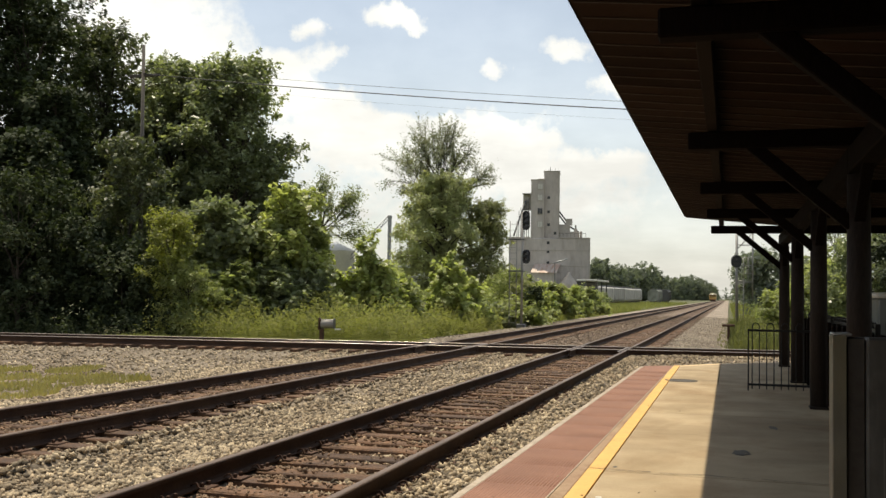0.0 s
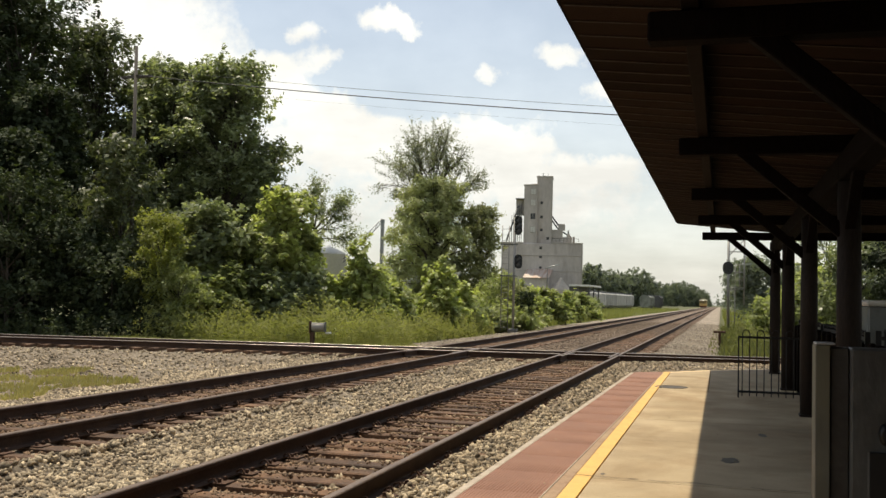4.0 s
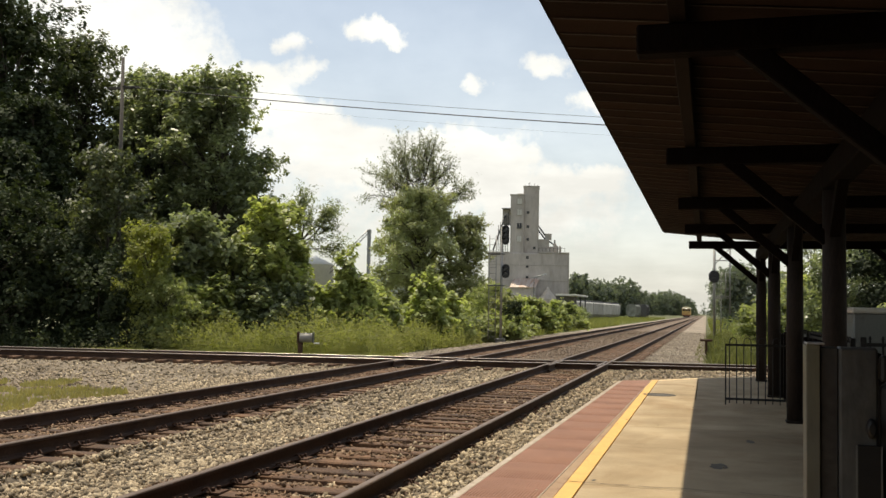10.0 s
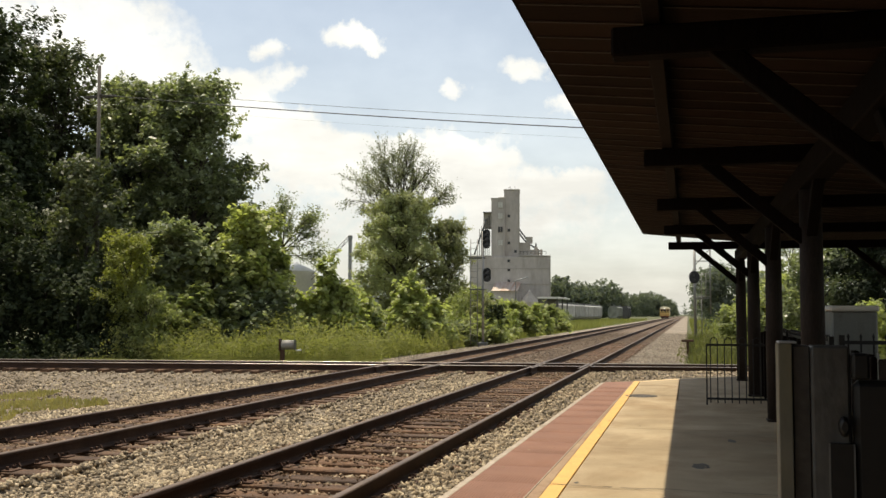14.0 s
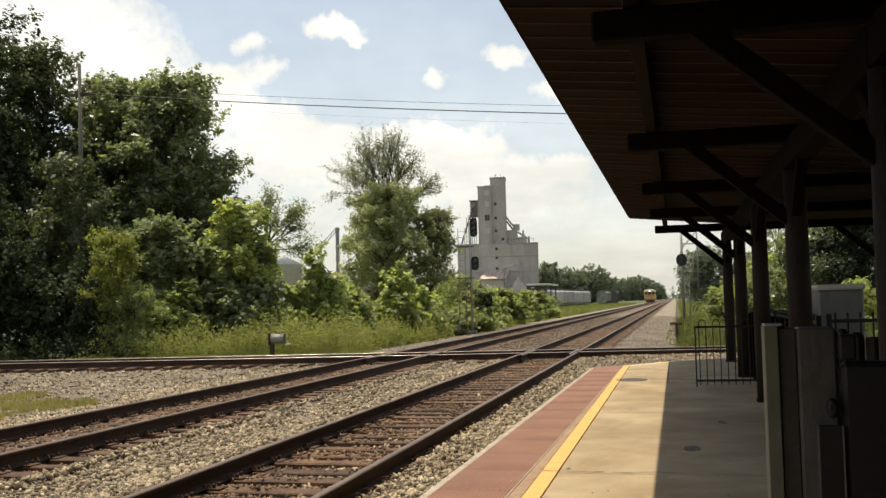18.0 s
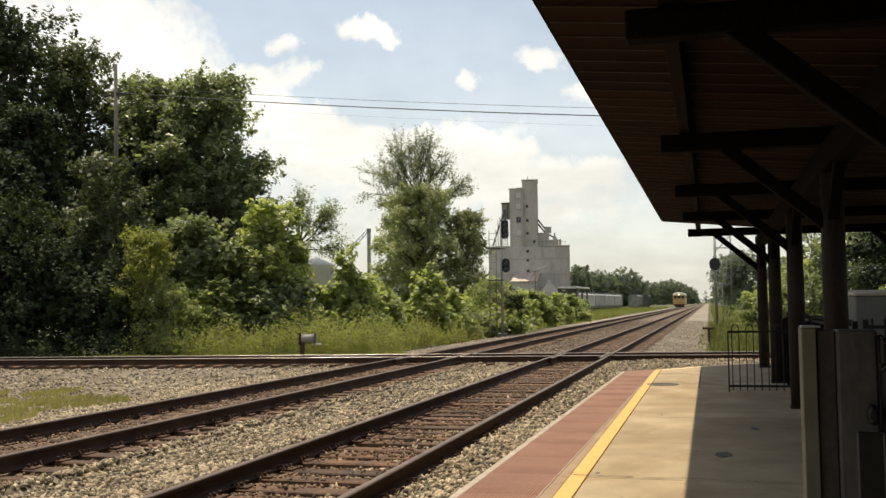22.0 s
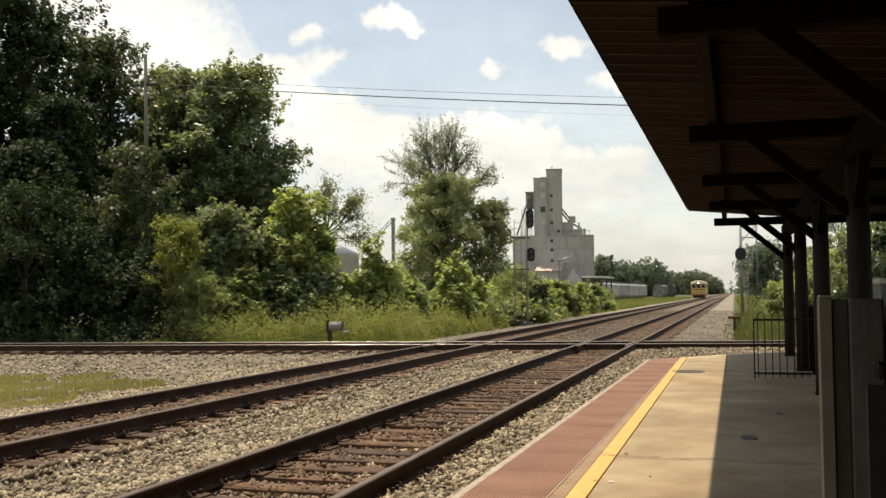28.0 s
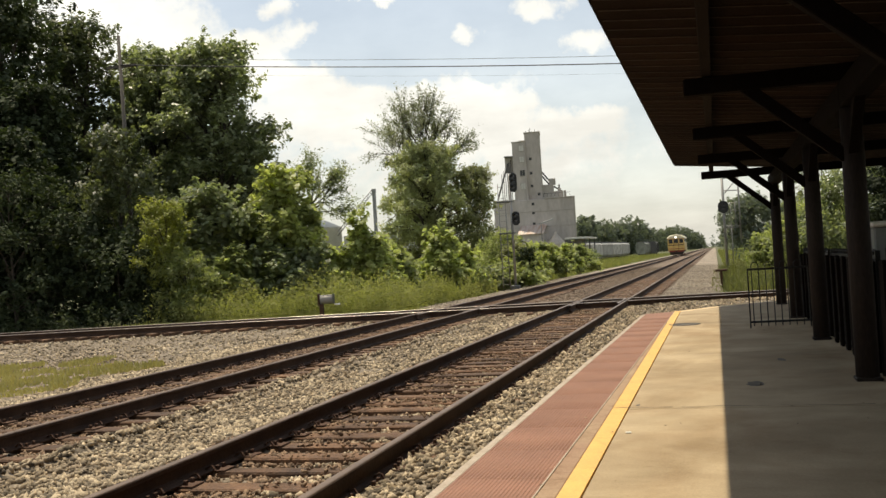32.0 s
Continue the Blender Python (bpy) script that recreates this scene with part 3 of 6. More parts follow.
def plate_mesh():
    bm = bmesh.new()
    bm_box(bm, (-0.17, -0.09, -0.178), (0.17, 0.09, -0.163), 0.004)
    for sx in (-1, 1):
        for sy in (-0.05, 0.05):
            bm_box(bm, (sx * 0.092 - 0.014, sy - 0.014, -0.17), (sx * 0.092 + 0.014, sy + 0.014, -0.128), 0.003)
    me = bpy.data.meshes.new("tie_plate")
    bm.to_mesh(me)
    bm.free()
    me.materials.append(M_PLATE)
    return me


PLATE = plate_mesh()


def anchor_mesh():
    """A bent spring clip gripping the rail foot beside a tie."""
    bm = bmesh.new()
    pts = [Vector((-0.11, 0, -0.155)), Vector((-0.085, 0, -0.118)), Vector((-0.05, 0, -0.128)), Vector((-0.03, 0.0, -0.15))]
    for a, b in zip(pts, pts[1:]):
        bm_beam(bm, a, b, 0.022, 0.014)
    me = bpy.data.meshes.new("rail_anchor")
    bm.to_mesh(me)
    bm.free()
    me.materials.append(M_PLATE)
    return me


ANCHOR = anchor_mesh()


def lay_ties(track, points, angle, seed, plates_to):
    r = random.Random(seed)
    for i, (x, y) in enumerate(points):
        t = part("tie", r.choice(TIES), None, track)
        t.matrix_basis = pose(x + r.uniform(-0.03, 0.03), y + r.uniform(-0.02, 0.02), r.uniform(-0.008, 0.004), 0, 0, angle + r.uniform(-0.9, 0.9))
        if i < plates_to:
            for s in (-1, 1):
                p = part("tie_plate", PLATE, None, t, "rusted steel plate with spike heads")
                p.matrix_basis = pose(s * GAUGE / 2, 0, 0)
                for q in (-1, 1):
                    c = part("rail_anchor", ANCHOR, None, t, "rusted rail anchor clip")
                    c.matrix_basis = pose(s * GAUGE / 2, r.choice((-0.13, 0.13)), 0, 0, 0, 0 if q < 0 else 180)


def far_ties(track, cx, y0, y1):
    v = []
    for k in range(int((y1 - y0) / 0.5)):
        y = y0 + 0.5 * k
        v.append([(cx - 1.29, y - 0.11, -0.185), (cx + 1.29, y - 0.11, -0.185), (cx + 1.29, y + 0.11, -0.185), (cx - 1.29, y + 0.11, -0.185)])
    tagged(part("far_ties", quads("far_ties", v, M_TIE), None, track), kind="stuff")


for cx, lab in ((NEAR_X, "rusty main-line track on creosoted ties beside the platform"), (FAR_X, "second rusty main-line track on creosoted wooden ties")):
    track = thing("railway_track", lab, "railway track", kind="structure")
    for s in (-1, 1):
        rx = cx + s * GAUGE / 2
        yc = cross_y(rx)
        cut = 0.06                                   # flangeways of the diamond crossing
        rail(track, (rx, -12), (rx, yc - cut))
        rail(track, (rx, yc + cut), (rx, yc + 1.527 - cut))
        rail(track, (rx, yc + 1.527 + cut), (rx, 900))
    lay_ties(track, [(cx, 2.25 + 0.5 * k) for k in range(0, 47)] + [(cx, 30.75 + 0.5 * k) for k in range(50)] + [(cx, 1.75 - 0.5 * k) for k in range(22)], 0, int(-cx * 10), 30)
    far_ties(track, cx, 56, 320)

crossing = thing("crossing_track", "rusty single track crossing the main lines on the level", "railway track", kind="structure")
for k in (0, 1):
    y0 = CROSS_Y + k * 1.527
    stops = [-90.0]
    for cx in (FAR_X, NEAR_X):
        for s in (-1, 1):
            stops += [cx + s * GAUGE / 2 - 0.06, cx + s * GAUGE / 2 + 0.06]
    stops.append(60.0)
    for a, b in zip(stops[::2], stops[1::2]):
        rail(crossing, (a, cross_y(a) + k * 1.527), (b, cross_y(b) + k * 1.527), "", M_SHINY)
for cx in (FAR_X, NEAR_X):
    # guard rails inside the diamond
    for s in (-1, 1):
        gx0 = cx + s * (GAUGE / 2 - 0.12)
        rail(crossing, (gx0, cross_y(gx0) - 1.2), (gx0, cross_y(gx0) - 0.1), "guard rail of the diamond")
        rail(crossing, (gx0, cross_y(gx0) + 0.12), (gx0, cross_y(gx0) + 1.4), "guard rail of the diamond")
pts = []
for k in range(-56, 50):
    x = -5.4 + 0.55 * k
    pts.append((x, cross_y(x) + 0.76))
lay_ties(crossing, pts, 90 + math.degrees(CROSS_ANGLE), 77, 0)

# ---------------------------------------------------------------- platform
M_CONC = mat("worn_concrete", (0.49, 0.375, 0.23), 0.85, 0, 0.14, 1.3, 60.0, 0.2, (0.37, 0.28, 0.165), rand=0.05)
stain(M_CONC, 0.55, 0.43, 0.72, 0.9, (0.75, 1.2, 1), (0.56, 0.50, 0.42))
stain(M_CONC, 1.3, 0.46, 0.7, 0.7, (0.9, 0.6, 1), (0.68, 0.58, 0.46), 11.3)
stain(M_CONC, 3.2, 0.58, 0.74, 0.4, (0.8, 0.7, 1), (0.62, 0.53, 0.42), 3.1)
stain(M_CONC, 18.0, 0.66, 0.74, 0.8, (1, 1, 1), (0.5, 0.42, 0.34), 7.7)
M_EDGE = mat("pale_concrete_edge", (0.50, 0.42, 0.33), 0.85, 0, 0.2, 3.0, 50.0, 0.2, (0.36, 0.29, 0.22))
stain(M_EDGE, 3.0, 0.5, 0.7, 0.8)
M_TACT = mat("brick_red_tactile", (0.30, 0.148, 0.094), 0.8, 0, 0.14, 1.6, 50.0, 0.15, (0.24, 0.118, 0.076), rand=0.03)
stain(M_TACT, 1.6, 0.5, 0.75, 0.7, (1, 0.5, 1), (0.8, 0.72, 0.66))
stain(M_TACT, 14.0, 0.63, 0.72, 0.8, (1, 1, 1), (1.35, 1.45, 1.5), 5.0)
M_WORNRED = mat("worn_red_paint_margin", (0.39, 0.28, 0.17), 0.85, 0, 0.15, 1.1, 50.0, 0.2, (0.30, 0.175, 0.11), edge=0.6)
stain(M_WORNRED, 4.0, 0.5, 0.7, 0.8)
M_YEL = mat("yellow_line_paint", (0.78, 0.45, 0.12), 0.65, 0, 0.12, 3.0, 60.0, 0.1, (0.68, 0.39, 0.11))
stain(M_YEL, 7.0, 0.56, 0.72, 0.6, (1, 0.6, 1), (0.72, 0.62, 0.6))
M_IRON = mat("manhole_iron", (0.10, 0.085, 0.07), 0.7, 0.4, 0.3, 8, 60, 0.3)
platform = thing("platform", "low concrete station platform with a yellow line", "platform", kind="structure")


def platform_end(x):
    pts = [(-1.82, 21.3), (-0.95, 21.9), (-0.05, 23.15), (1.5, 24.7), (9.0, 26.2)]
    for (a, ya), (b, yb) in zip(pts, pts[1:]):
        if x <= b:
            return ya + (yb - ya) * (x - a) / (b - a)
    return pts[-1][1]


def slab(name, x0, x1, y0, y1, top, material, cut=False, gap=0.007, thick=0.35, skew=False):
    """A slab with eased edges; its far end follows the platform's end where cut."""
    def sk(y):
        return 0.009 * (y - 10) if skew else 0.0
    e0, e1 = (platform_end(x0), platform_end(x1)) if cut else (y1, y1)
    v = [(x0 + gap, y0 + gap), (x1 - gap, y0 + gap), (x1 - gap, e1 - gap), (x0 + gap, e0 - gap)]
    b = 0.006 if gap > 0.001 else 0.0015
    n = [(x0 + gap + b, y0 + gap + b), (x1 - gap - b, y0 + gap + b), (x1 - gap - b, e1 - gap - b), (x0 + gap + b, e0 - gap - b)]
    v, n = [(x + sk(y), y) for x, y in v], [(x + sk(y), y) for x, y in n]
    vs = [(x, y, top - thick) for x, y in v] + [(x, y, top - b) for x, y in v] + [(x, y, top) for x, y in n]
    f = [(3, 2, 1, 0)] + [(i + k, (i + 1) % 4 + k, (i + 1) % 4 + k + 4, i + k + 4) for k in (0, 4) for i in range(4)] + [(8, 9, 10, 11)]
    return part(name, mesh_of(name, vs, f, material), None, platform)


TOP = -0.015
# joints across the platform
joints = [-9.6, -5.1, -0.6, 3.9, 8.4, 12.9, 17.4]
cols = [-0.895, 1.5, 4.6, 9.0]
for a, b in zip(cols, cols[1:]):
    for j0, j1 in zip(joints, joints[1:]):
        slab("concrete_slab", a, b, j0, j1, TOP, M_CONC)
    slab("concrete_slab", a, (b if b != 1.5 else -0.05), 17.4, 22, TOP, M_CONC, True)
    if b == 1.5:
        slab("concrete_slab", -0.05, 1.5, 17.4, 22, TOP, M_CONC, True)
k = 0
y = -9.6
while y < 20.9:
    y1 = min(y + 0.92, 21.4)
    last = y + 0.92 >= 20.9
    slab("tactile_panel", -1.715, -1.125, y, y1, TOP + 0.004, M_TACT, last, 0.0006, skew=True)
    y = y1
for j0, j1 in zip(joints + [17.4], joints[1:] + [22]):
    cut = j1 == 22
    if j0 == j1:
        continue
    slab("edge_strip", -1.80, -1.715, j0, j1, TOP, M_EDGE, cut, skew=True)
    slab("concrete_slab", -1.30, -1.035, j0, j1, TOP + 0.001, M_WORNRED, cut, 0.002)
    slab("tactile_border", -1.131, -1.117, j0, j1, TOP + 0.0075, M_EDGE, cut, 0.001, 0.05, True)
    slab("yellow_line", -1.032, -0.895, j0, j1, TOP + 0.005, M_YEL, cut, 0.0)
# a crooked crack along a joint, and spills
M_CRACK = mat("dirt_filled_crack", (0.055, 0.043, 0.03), 0.95, 0, 0.3, 20, 80, 0.2)
M_SPILL = mat("dark_oil_spill", (0.115, 0.092, 0.065), 0.7, 0, 0.3, 12, 60, 0.1)
rr = random.Random(61)
v, y = [], 8.47
for k in range(34):
    x0, y0, w0 = -1.03 + 0.075 * k, y, rr.uniform(0.003, 0.011)
    y = 8.46 + 0.8 * (y - 8.46) + rr.uniform(-0.022, 0.022)
    if k % 11 != 7:
        v.append([(x0, y0 - w0, TOP + 0.0075), (x0 + 0.076, y - w0, TOP + 0.0075), (x0 + 0.076, y + w0, TOP + 0.0075), (x0, y0 + w0, TOP + 0.0075)])
part("crack", quads("crack", v, M_CRACK), None, platform, "dark crooked crack along a joint")


def spill(x, y, w, d, seed, material, label):
    r = random.Random(seed)
    ring = [(x + w * math.cos(a) * q, y + d * math.sin(a) * q, TOP + 0.003) for a, q in ((math.tau * i / 18, r.uniform(0.72, 1.12)) for i in range(18))]
    part("spill", mesh_of("spill", ring, [tuple(range(18))], material), None, platform, label)


spill(0.245, 9.87, 0.09, 0.2, 3, M_SPILL, "dark oil spot on the concrete")
spill(0.62, 11.9, 0.05, 0.16, 4, M_SPILL, "dark oil spot on the concrete")
spill(-0.82, 8.62, 0.02, 0.05, 5, M_SPILL, "dark oil spot on the concrete")
scrap = thing("paper_scrap", "small pale scrap of paper on the concrete", "litter", (-0.79, 7.26, TOP + 0.001))
bm = bmesh.new()
bm_box(bm, (-0.022, -0.016, 0), (0.022, 0.016, 0.004), 0.0015)
for q in bm.verts:
    q.co.z += 0.2 * abs(q.co.x) * (1 + q.co.y * 20)
part("sheet", bm, mat("off_white_paper", (0.7, 0.68, 0.6), 0.8, 0, 0.1, 20, 60, 0.1), scrap)
# painted band along the slanting end
v = []
for x0, x1 in ((-0.95, -0.5), (-0.5, -0.05), (-0.05, 0.5), (0.5, 1.2)):
    v.append([(x0, platform_end(x0) - 0.3, TOP + 0.004), (x1, platform_end(x1) - 0.3, TOP + 0.004), (x1, platform_end(x1) - 0.03, TOP + 0.004), (x0, platform_end(x0) - 0.03, TOP + 0.004)])
part("end_band", quads("end_band", v, mat("faded_paint", (0.86, 0.64, 0.36), 0.7, 0, 0.12, 3, 50, 0.1)), None, platform, "faded cream paint band")
# fine ribs running along the red panels
RIB_V = [(-0.5, -0.5, 0), (0.5, -0.5, 0), (0.5, 0.5, 0), (-0.5, 0.5, 0), (-0.28, -0.5, 1), (0.28, -0.5, 1), (0.28, 0.5, 1), (-0.28, 0.5, 1)]
RIB_F = [(4, 5, 6, 7), (0, 1, 5, 4), (1, 2, 6, 5), (2, 3, 7, 6), (3, 0, 4, 7)]
cs = [(-1.70 + 0.0262 * i + 0.009 * (2.46 + 0.92 * j - 10), 2.46 + 0.92 * j, TOP + 0.0035) for i in range(22) for j in range(20)]
turn = math.atan(0.009) / 2
tagged(part("tactile_ribs", shells("tactile_ribs", RIB_V, RIB_F, cs, np.tile((0.015, 0.921, 0.0034), (len(cs), 1)), np.tile((math.cos(turn), 0, 0, -math.sin(turn)), (len(cs), 1)), M_TACT), None, platform), kind="stuff")
r = np.random.RandomState(5)
n = 60
lx, ly = r.uniform(-1.6, 1.1, n), 2.5 + 19 * r.rand(n) ** 1.3
sz = r.uniform(0.005, 0.014, (n, 3)) * (1, 1, 0.4)
tagged(new("litter", shells("litter", OCT_V, OCT_F, np.stack([lx, ly, np.full(n, TOP + 0.008)], 1), sz, np.stack([np.ones(n), 0 * lx, 0 * lx, r.randn(n)], 1), M_STONE)), "scattered grit and stone chips on the platform", "grit", kind="stuff")
cover = thing("manhole_cover", "round rusty iron manhole cover set in the platform", "manhole cover", (-0.69, 18.0, TOP))
bm = bmesh.new()
bm_lathe(bm, [(0.26, -0.02), (0.29, 0.002), (0.285, 0.008), (0.25, 0.008), (0.245, 0.004), (0.0001, 0.006)], (0, 0, 0), sides=28)
part("lid", bm, M_IRON, cover)

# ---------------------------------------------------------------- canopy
# under-roof shade is put into this timber colour; posts and purlins stay lighter
M_WOOD = mat("shade_dark_timber", (0.0075, 0.0048, 0.0036), 0.8, 0, 0.3, 3.0, 50.0, 0.4, (0.0055, 0.0036, 0.0028), spec=0.04, stretch=(1, 1, 0.3))
M_POST = mat("lighter_brown_post", (0.03, 0.0215, 0.017), 0.7, 0, 0.3, 4.0, 50.0, 0.3, (0.017, 0.012, 0.01), spec=0.15, stretch=(1, 1, 0.25))
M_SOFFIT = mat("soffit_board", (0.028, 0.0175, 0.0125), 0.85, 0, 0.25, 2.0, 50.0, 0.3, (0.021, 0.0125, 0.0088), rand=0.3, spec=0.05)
M_PURLIN = mat("lighter_purlin", (0.015, 0.0105, 0.008), 0.85, 0, 0.25, 3.0, 40.0, 0.2, rand=0.1, spec=0.08)
M_ROOFING = mat("dark_roofing", (0.05, 0.045, 0.04), 0.9, 0, 0.3, 2, 40, 0.2)
EAVE_X, EAVE_Z, ROOF_Y0, ROOF_Y1 = -0.93, 3.50, -9.0, 25.05
POST_X, POST_X2, ROOF_MID, ROOF_X1 = 1.305, 4.6, 2.95, 6.8
POST_Y = [22.85, 18.55, 14.25, 9.95, 5.65, 1.35, -2.95, -7.25]


def soffit_z(x):
    return EAVE_Z - 0.095 * (min(x, ROOF_MID) - EAVE_X) + 0.095 * max(0.0, x - ROOF_MID)


canopy = thing("platform_canopy", "dark timber platform canopy on round wooden posts", "canopy", kind="structure")
# pale strips paint the light caught along the soffit board edges
M_LIT_EDGE = mat("lit_board_edge", (0.05, 0.034, 0.026), 0.8, 0, 0.3, 3.0, 40.0, 0.2, rand=0.35)
LIT_EDGE = {}
for (xa, xb) in ((EAVE_X, ROOF_MID), (ROOF_MID, ROOF_X1)):
    v = [(xx, yy, soffit_z(xx) + dz) for yy in (-0.009, 0.009) for xx in (xa + 0.02, xb - 0.01) for dz in (-0.012, -0.002)]
    LIT_EDGE[xa] = mesh_of("batten", v, [(0, 1, 3, 2), (4, 6, 7, 5), (0, 2, 6, 4), (1, 5, 7, 3), (0, 4, 5, 1), (2, 3, 7, 6)], M_LIT_EDGE)
for (xa, xb) in ((EAVE_X, ROOF_MID), (ROOF_MID, ROOF_X1)):
    y = ROOF_Y0
    base = None
    while y < ROOF_Y1 - 0.02:
        w = 0.39
        v = []
        for yy in (y + 0.006, y + w - 0.006):
            for xx in (xa, xb):
                for dz in (0.0, 0.03):
                    v.append((xx, yy - y, soffit_z(xx) + dz))
        if base is None:
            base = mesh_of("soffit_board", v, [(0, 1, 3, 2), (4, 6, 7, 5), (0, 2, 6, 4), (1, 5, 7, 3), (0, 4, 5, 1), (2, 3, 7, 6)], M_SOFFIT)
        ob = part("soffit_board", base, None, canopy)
        ob.location = (0, y, 0)
        ob = part("batten", LIT_EDGE[xa], None, canopy)
        ob.location = (0, y, 0)
        y += w
v = []
for yy in (ROOF_Y0 - 0.02, ROOF_Y1 + 0.02):
    for xx in (EAVE_X - 0.03, ROOF_MID, ROOF_X1 + 0.03):
        for dz in (0.034, 0.085):
            v.append((xx, yy, soffit_z(xx) + dz))
part("roof_deck", mesh_of("roof_deck", v, [(0, 2, 8, 6), (2, 4, 10, 8), (1, 7, 9, 3), (3, 9, 11, 5), (0, 1, 3, 2), (2, 3, 5, 4), (6, 8, 9, 7), (8, 10, 11, 9), (0, 6, 7, 1), (4, 5, 11, 10)], M_ROOFING), None, canopy, "dark roofing felt deck")
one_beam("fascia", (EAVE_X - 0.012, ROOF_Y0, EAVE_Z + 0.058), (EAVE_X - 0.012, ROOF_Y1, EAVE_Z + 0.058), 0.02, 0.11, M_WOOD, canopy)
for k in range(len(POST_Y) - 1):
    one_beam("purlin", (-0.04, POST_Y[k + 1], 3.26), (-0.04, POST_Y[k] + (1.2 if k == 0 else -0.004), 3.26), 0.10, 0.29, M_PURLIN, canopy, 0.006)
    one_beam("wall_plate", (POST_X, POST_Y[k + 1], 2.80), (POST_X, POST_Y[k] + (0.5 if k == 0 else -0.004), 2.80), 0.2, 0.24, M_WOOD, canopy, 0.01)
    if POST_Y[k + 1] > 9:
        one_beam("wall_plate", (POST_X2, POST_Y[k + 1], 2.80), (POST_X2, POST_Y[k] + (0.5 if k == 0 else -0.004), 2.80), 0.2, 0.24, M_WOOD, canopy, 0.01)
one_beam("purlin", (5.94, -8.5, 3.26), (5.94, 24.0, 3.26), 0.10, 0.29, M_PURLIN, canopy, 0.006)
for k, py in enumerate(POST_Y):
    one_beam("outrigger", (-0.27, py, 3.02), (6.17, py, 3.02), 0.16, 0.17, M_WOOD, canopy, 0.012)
    for px, s in ((POST_X, 1), (POST_X2, -1)):
        if s < 0 and py < 9:
            continue
        bm = bmesh.new()
        bm_lathe(bm, [(0.112, 0.02), (0.112, 1.5), (0.104, 2.68)], (px, py, -0.015), sides=18)
        post = part("post", bm, M_POST, canopy)
        bm = bmesh.new()
        bm_box(bm, (px - 0.122, py - 0.122, -0.015), (px + 0.122, py + 0.122, 0.02), 0.01)
        part("post_base", bm, M_POST, post, "dark base plate")
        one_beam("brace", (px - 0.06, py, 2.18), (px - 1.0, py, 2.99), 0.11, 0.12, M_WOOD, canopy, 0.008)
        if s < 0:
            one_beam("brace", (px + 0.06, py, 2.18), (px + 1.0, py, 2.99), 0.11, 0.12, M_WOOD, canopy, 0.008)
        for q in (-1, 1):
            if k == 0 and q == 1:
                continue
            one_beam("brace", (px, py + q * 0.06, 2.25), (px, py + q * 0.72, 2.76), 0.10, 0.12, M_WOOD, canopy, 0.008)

# unseen walls, added away from the tracks and behind to darken the platform
M_WALL = mat("unseen_wall_boards", (0.04, 0.025, 0.017), 0.8, 0, 0.25, 1.5, 40, 0.3, (0.03, 0.018, 0.012), stretch=(1, 1, 0.3))
station = thing("unseen_wall", "unseen dark brown wall added to block light", "wall", kind="structure")
one_box("wall", (2.05, -4.2, -0.02), (2.25, 8.4, 3.3), M_WALL, station)
# closed boarding below the posts on the side away from the tracks
boarding = thing("wall_boarding", "dark low board screen between the canopy posts", "wall", kind="structure")
board = None
# the nearest boards stay unseen, added to hold side light off the floor
for k in range(86):
    y = 1.5 + 0.195 * k
    if min(abs(y + 0.09 - q) for q in POST_Y) < 0.2:
        continue
    if board is None:
        bm = bmesh.new()
        bm_box(bm, (-0.022, 0.012, 0.03), (0.022, 0.162, 1.14), 0.008)
        board = part("board", bm, M_WOOD, boarding)
        board.location = (1.42, y, 0)
    else:
        o = part("board", board.data, None, boarding)
        o.location = (1.42 + 0.02 * ((k * 7) % 3 - 1), y, 0.01 * ((k * 5) % 4))
one_box("wall", (-0.9, -4.4, -0.02), (2.25, -4.2, 3.3), M_WALL, station)

# ---------------------------------------------------------------- vegetation
M_BARK = mat("grey_bark", (0.085, 0.066, 0.05), 0.95, 0, 0.4, 3, 30, 0.8, (0.05, 0.04, 0.03), stretch=(1, 1, 0.25))
L_DARK = leaf_mat("dark_oak_leaf", (0.36, 0.385, 0.225), (0.105, 0.126, 0.075), 0.48, 0.36)
# oak leaf darkened halfway to the shade leaf, for partly shaded trees
L_DIM = leaf_mat("half_shaded_leaf", (0.15, 0.165, 0.085), (0.042, 0.054, 0.028), 0.4, 0.5)
L_OLIVE = leaf_mat("yellow_green_leaf", (0.32, 0.33, 0.085), (0.15, 0.165, 0.042), 0.5, 0.5)
L_MID = leaf_mat("maple_leaf", (0.38, 0.40, 0.185), (0.165, 0.19, 0.088), 0.51, 0.45)
L_LIGHT = leaf_mat("young_sweetgum_leaf", (0.52, 0.54, 0.25), (0.25, 0.28, 0.12), 0.52, 0.42)
L_SWEET = leaf_mat("sweetgum_leaf", (0.54, 0.555, 0.25), (0.225, 0.25, 0.112), 0.5, 0.42)
L_GREY = leaf_mat("willow_leaf", (0.53, 0.53, 0.33), (0.33, 0.34, 0.205), 0.52, 0.5)
# a darker copy of the willow leaf
L_VINE = leaf_mat("darker_olive_leaf", (0.40, 0.40, 0.235), (0.225, 0.23, 0.135), 0.5, 0.5)
L_WISP = leaf_mat("grey_tip_leaf", (0.27, 0.28, 0.205), (0.15, 0.16, 0.115), 0.4, 0.5)
# darkened leaf copy: shade of the backlit wood is in its colour
L_SHADE = leaf_mat("dark_shaded_leaf", (0.062, 0.08, 0.034), (0.018, 0.027, 0.012), 0.26, 0.8)
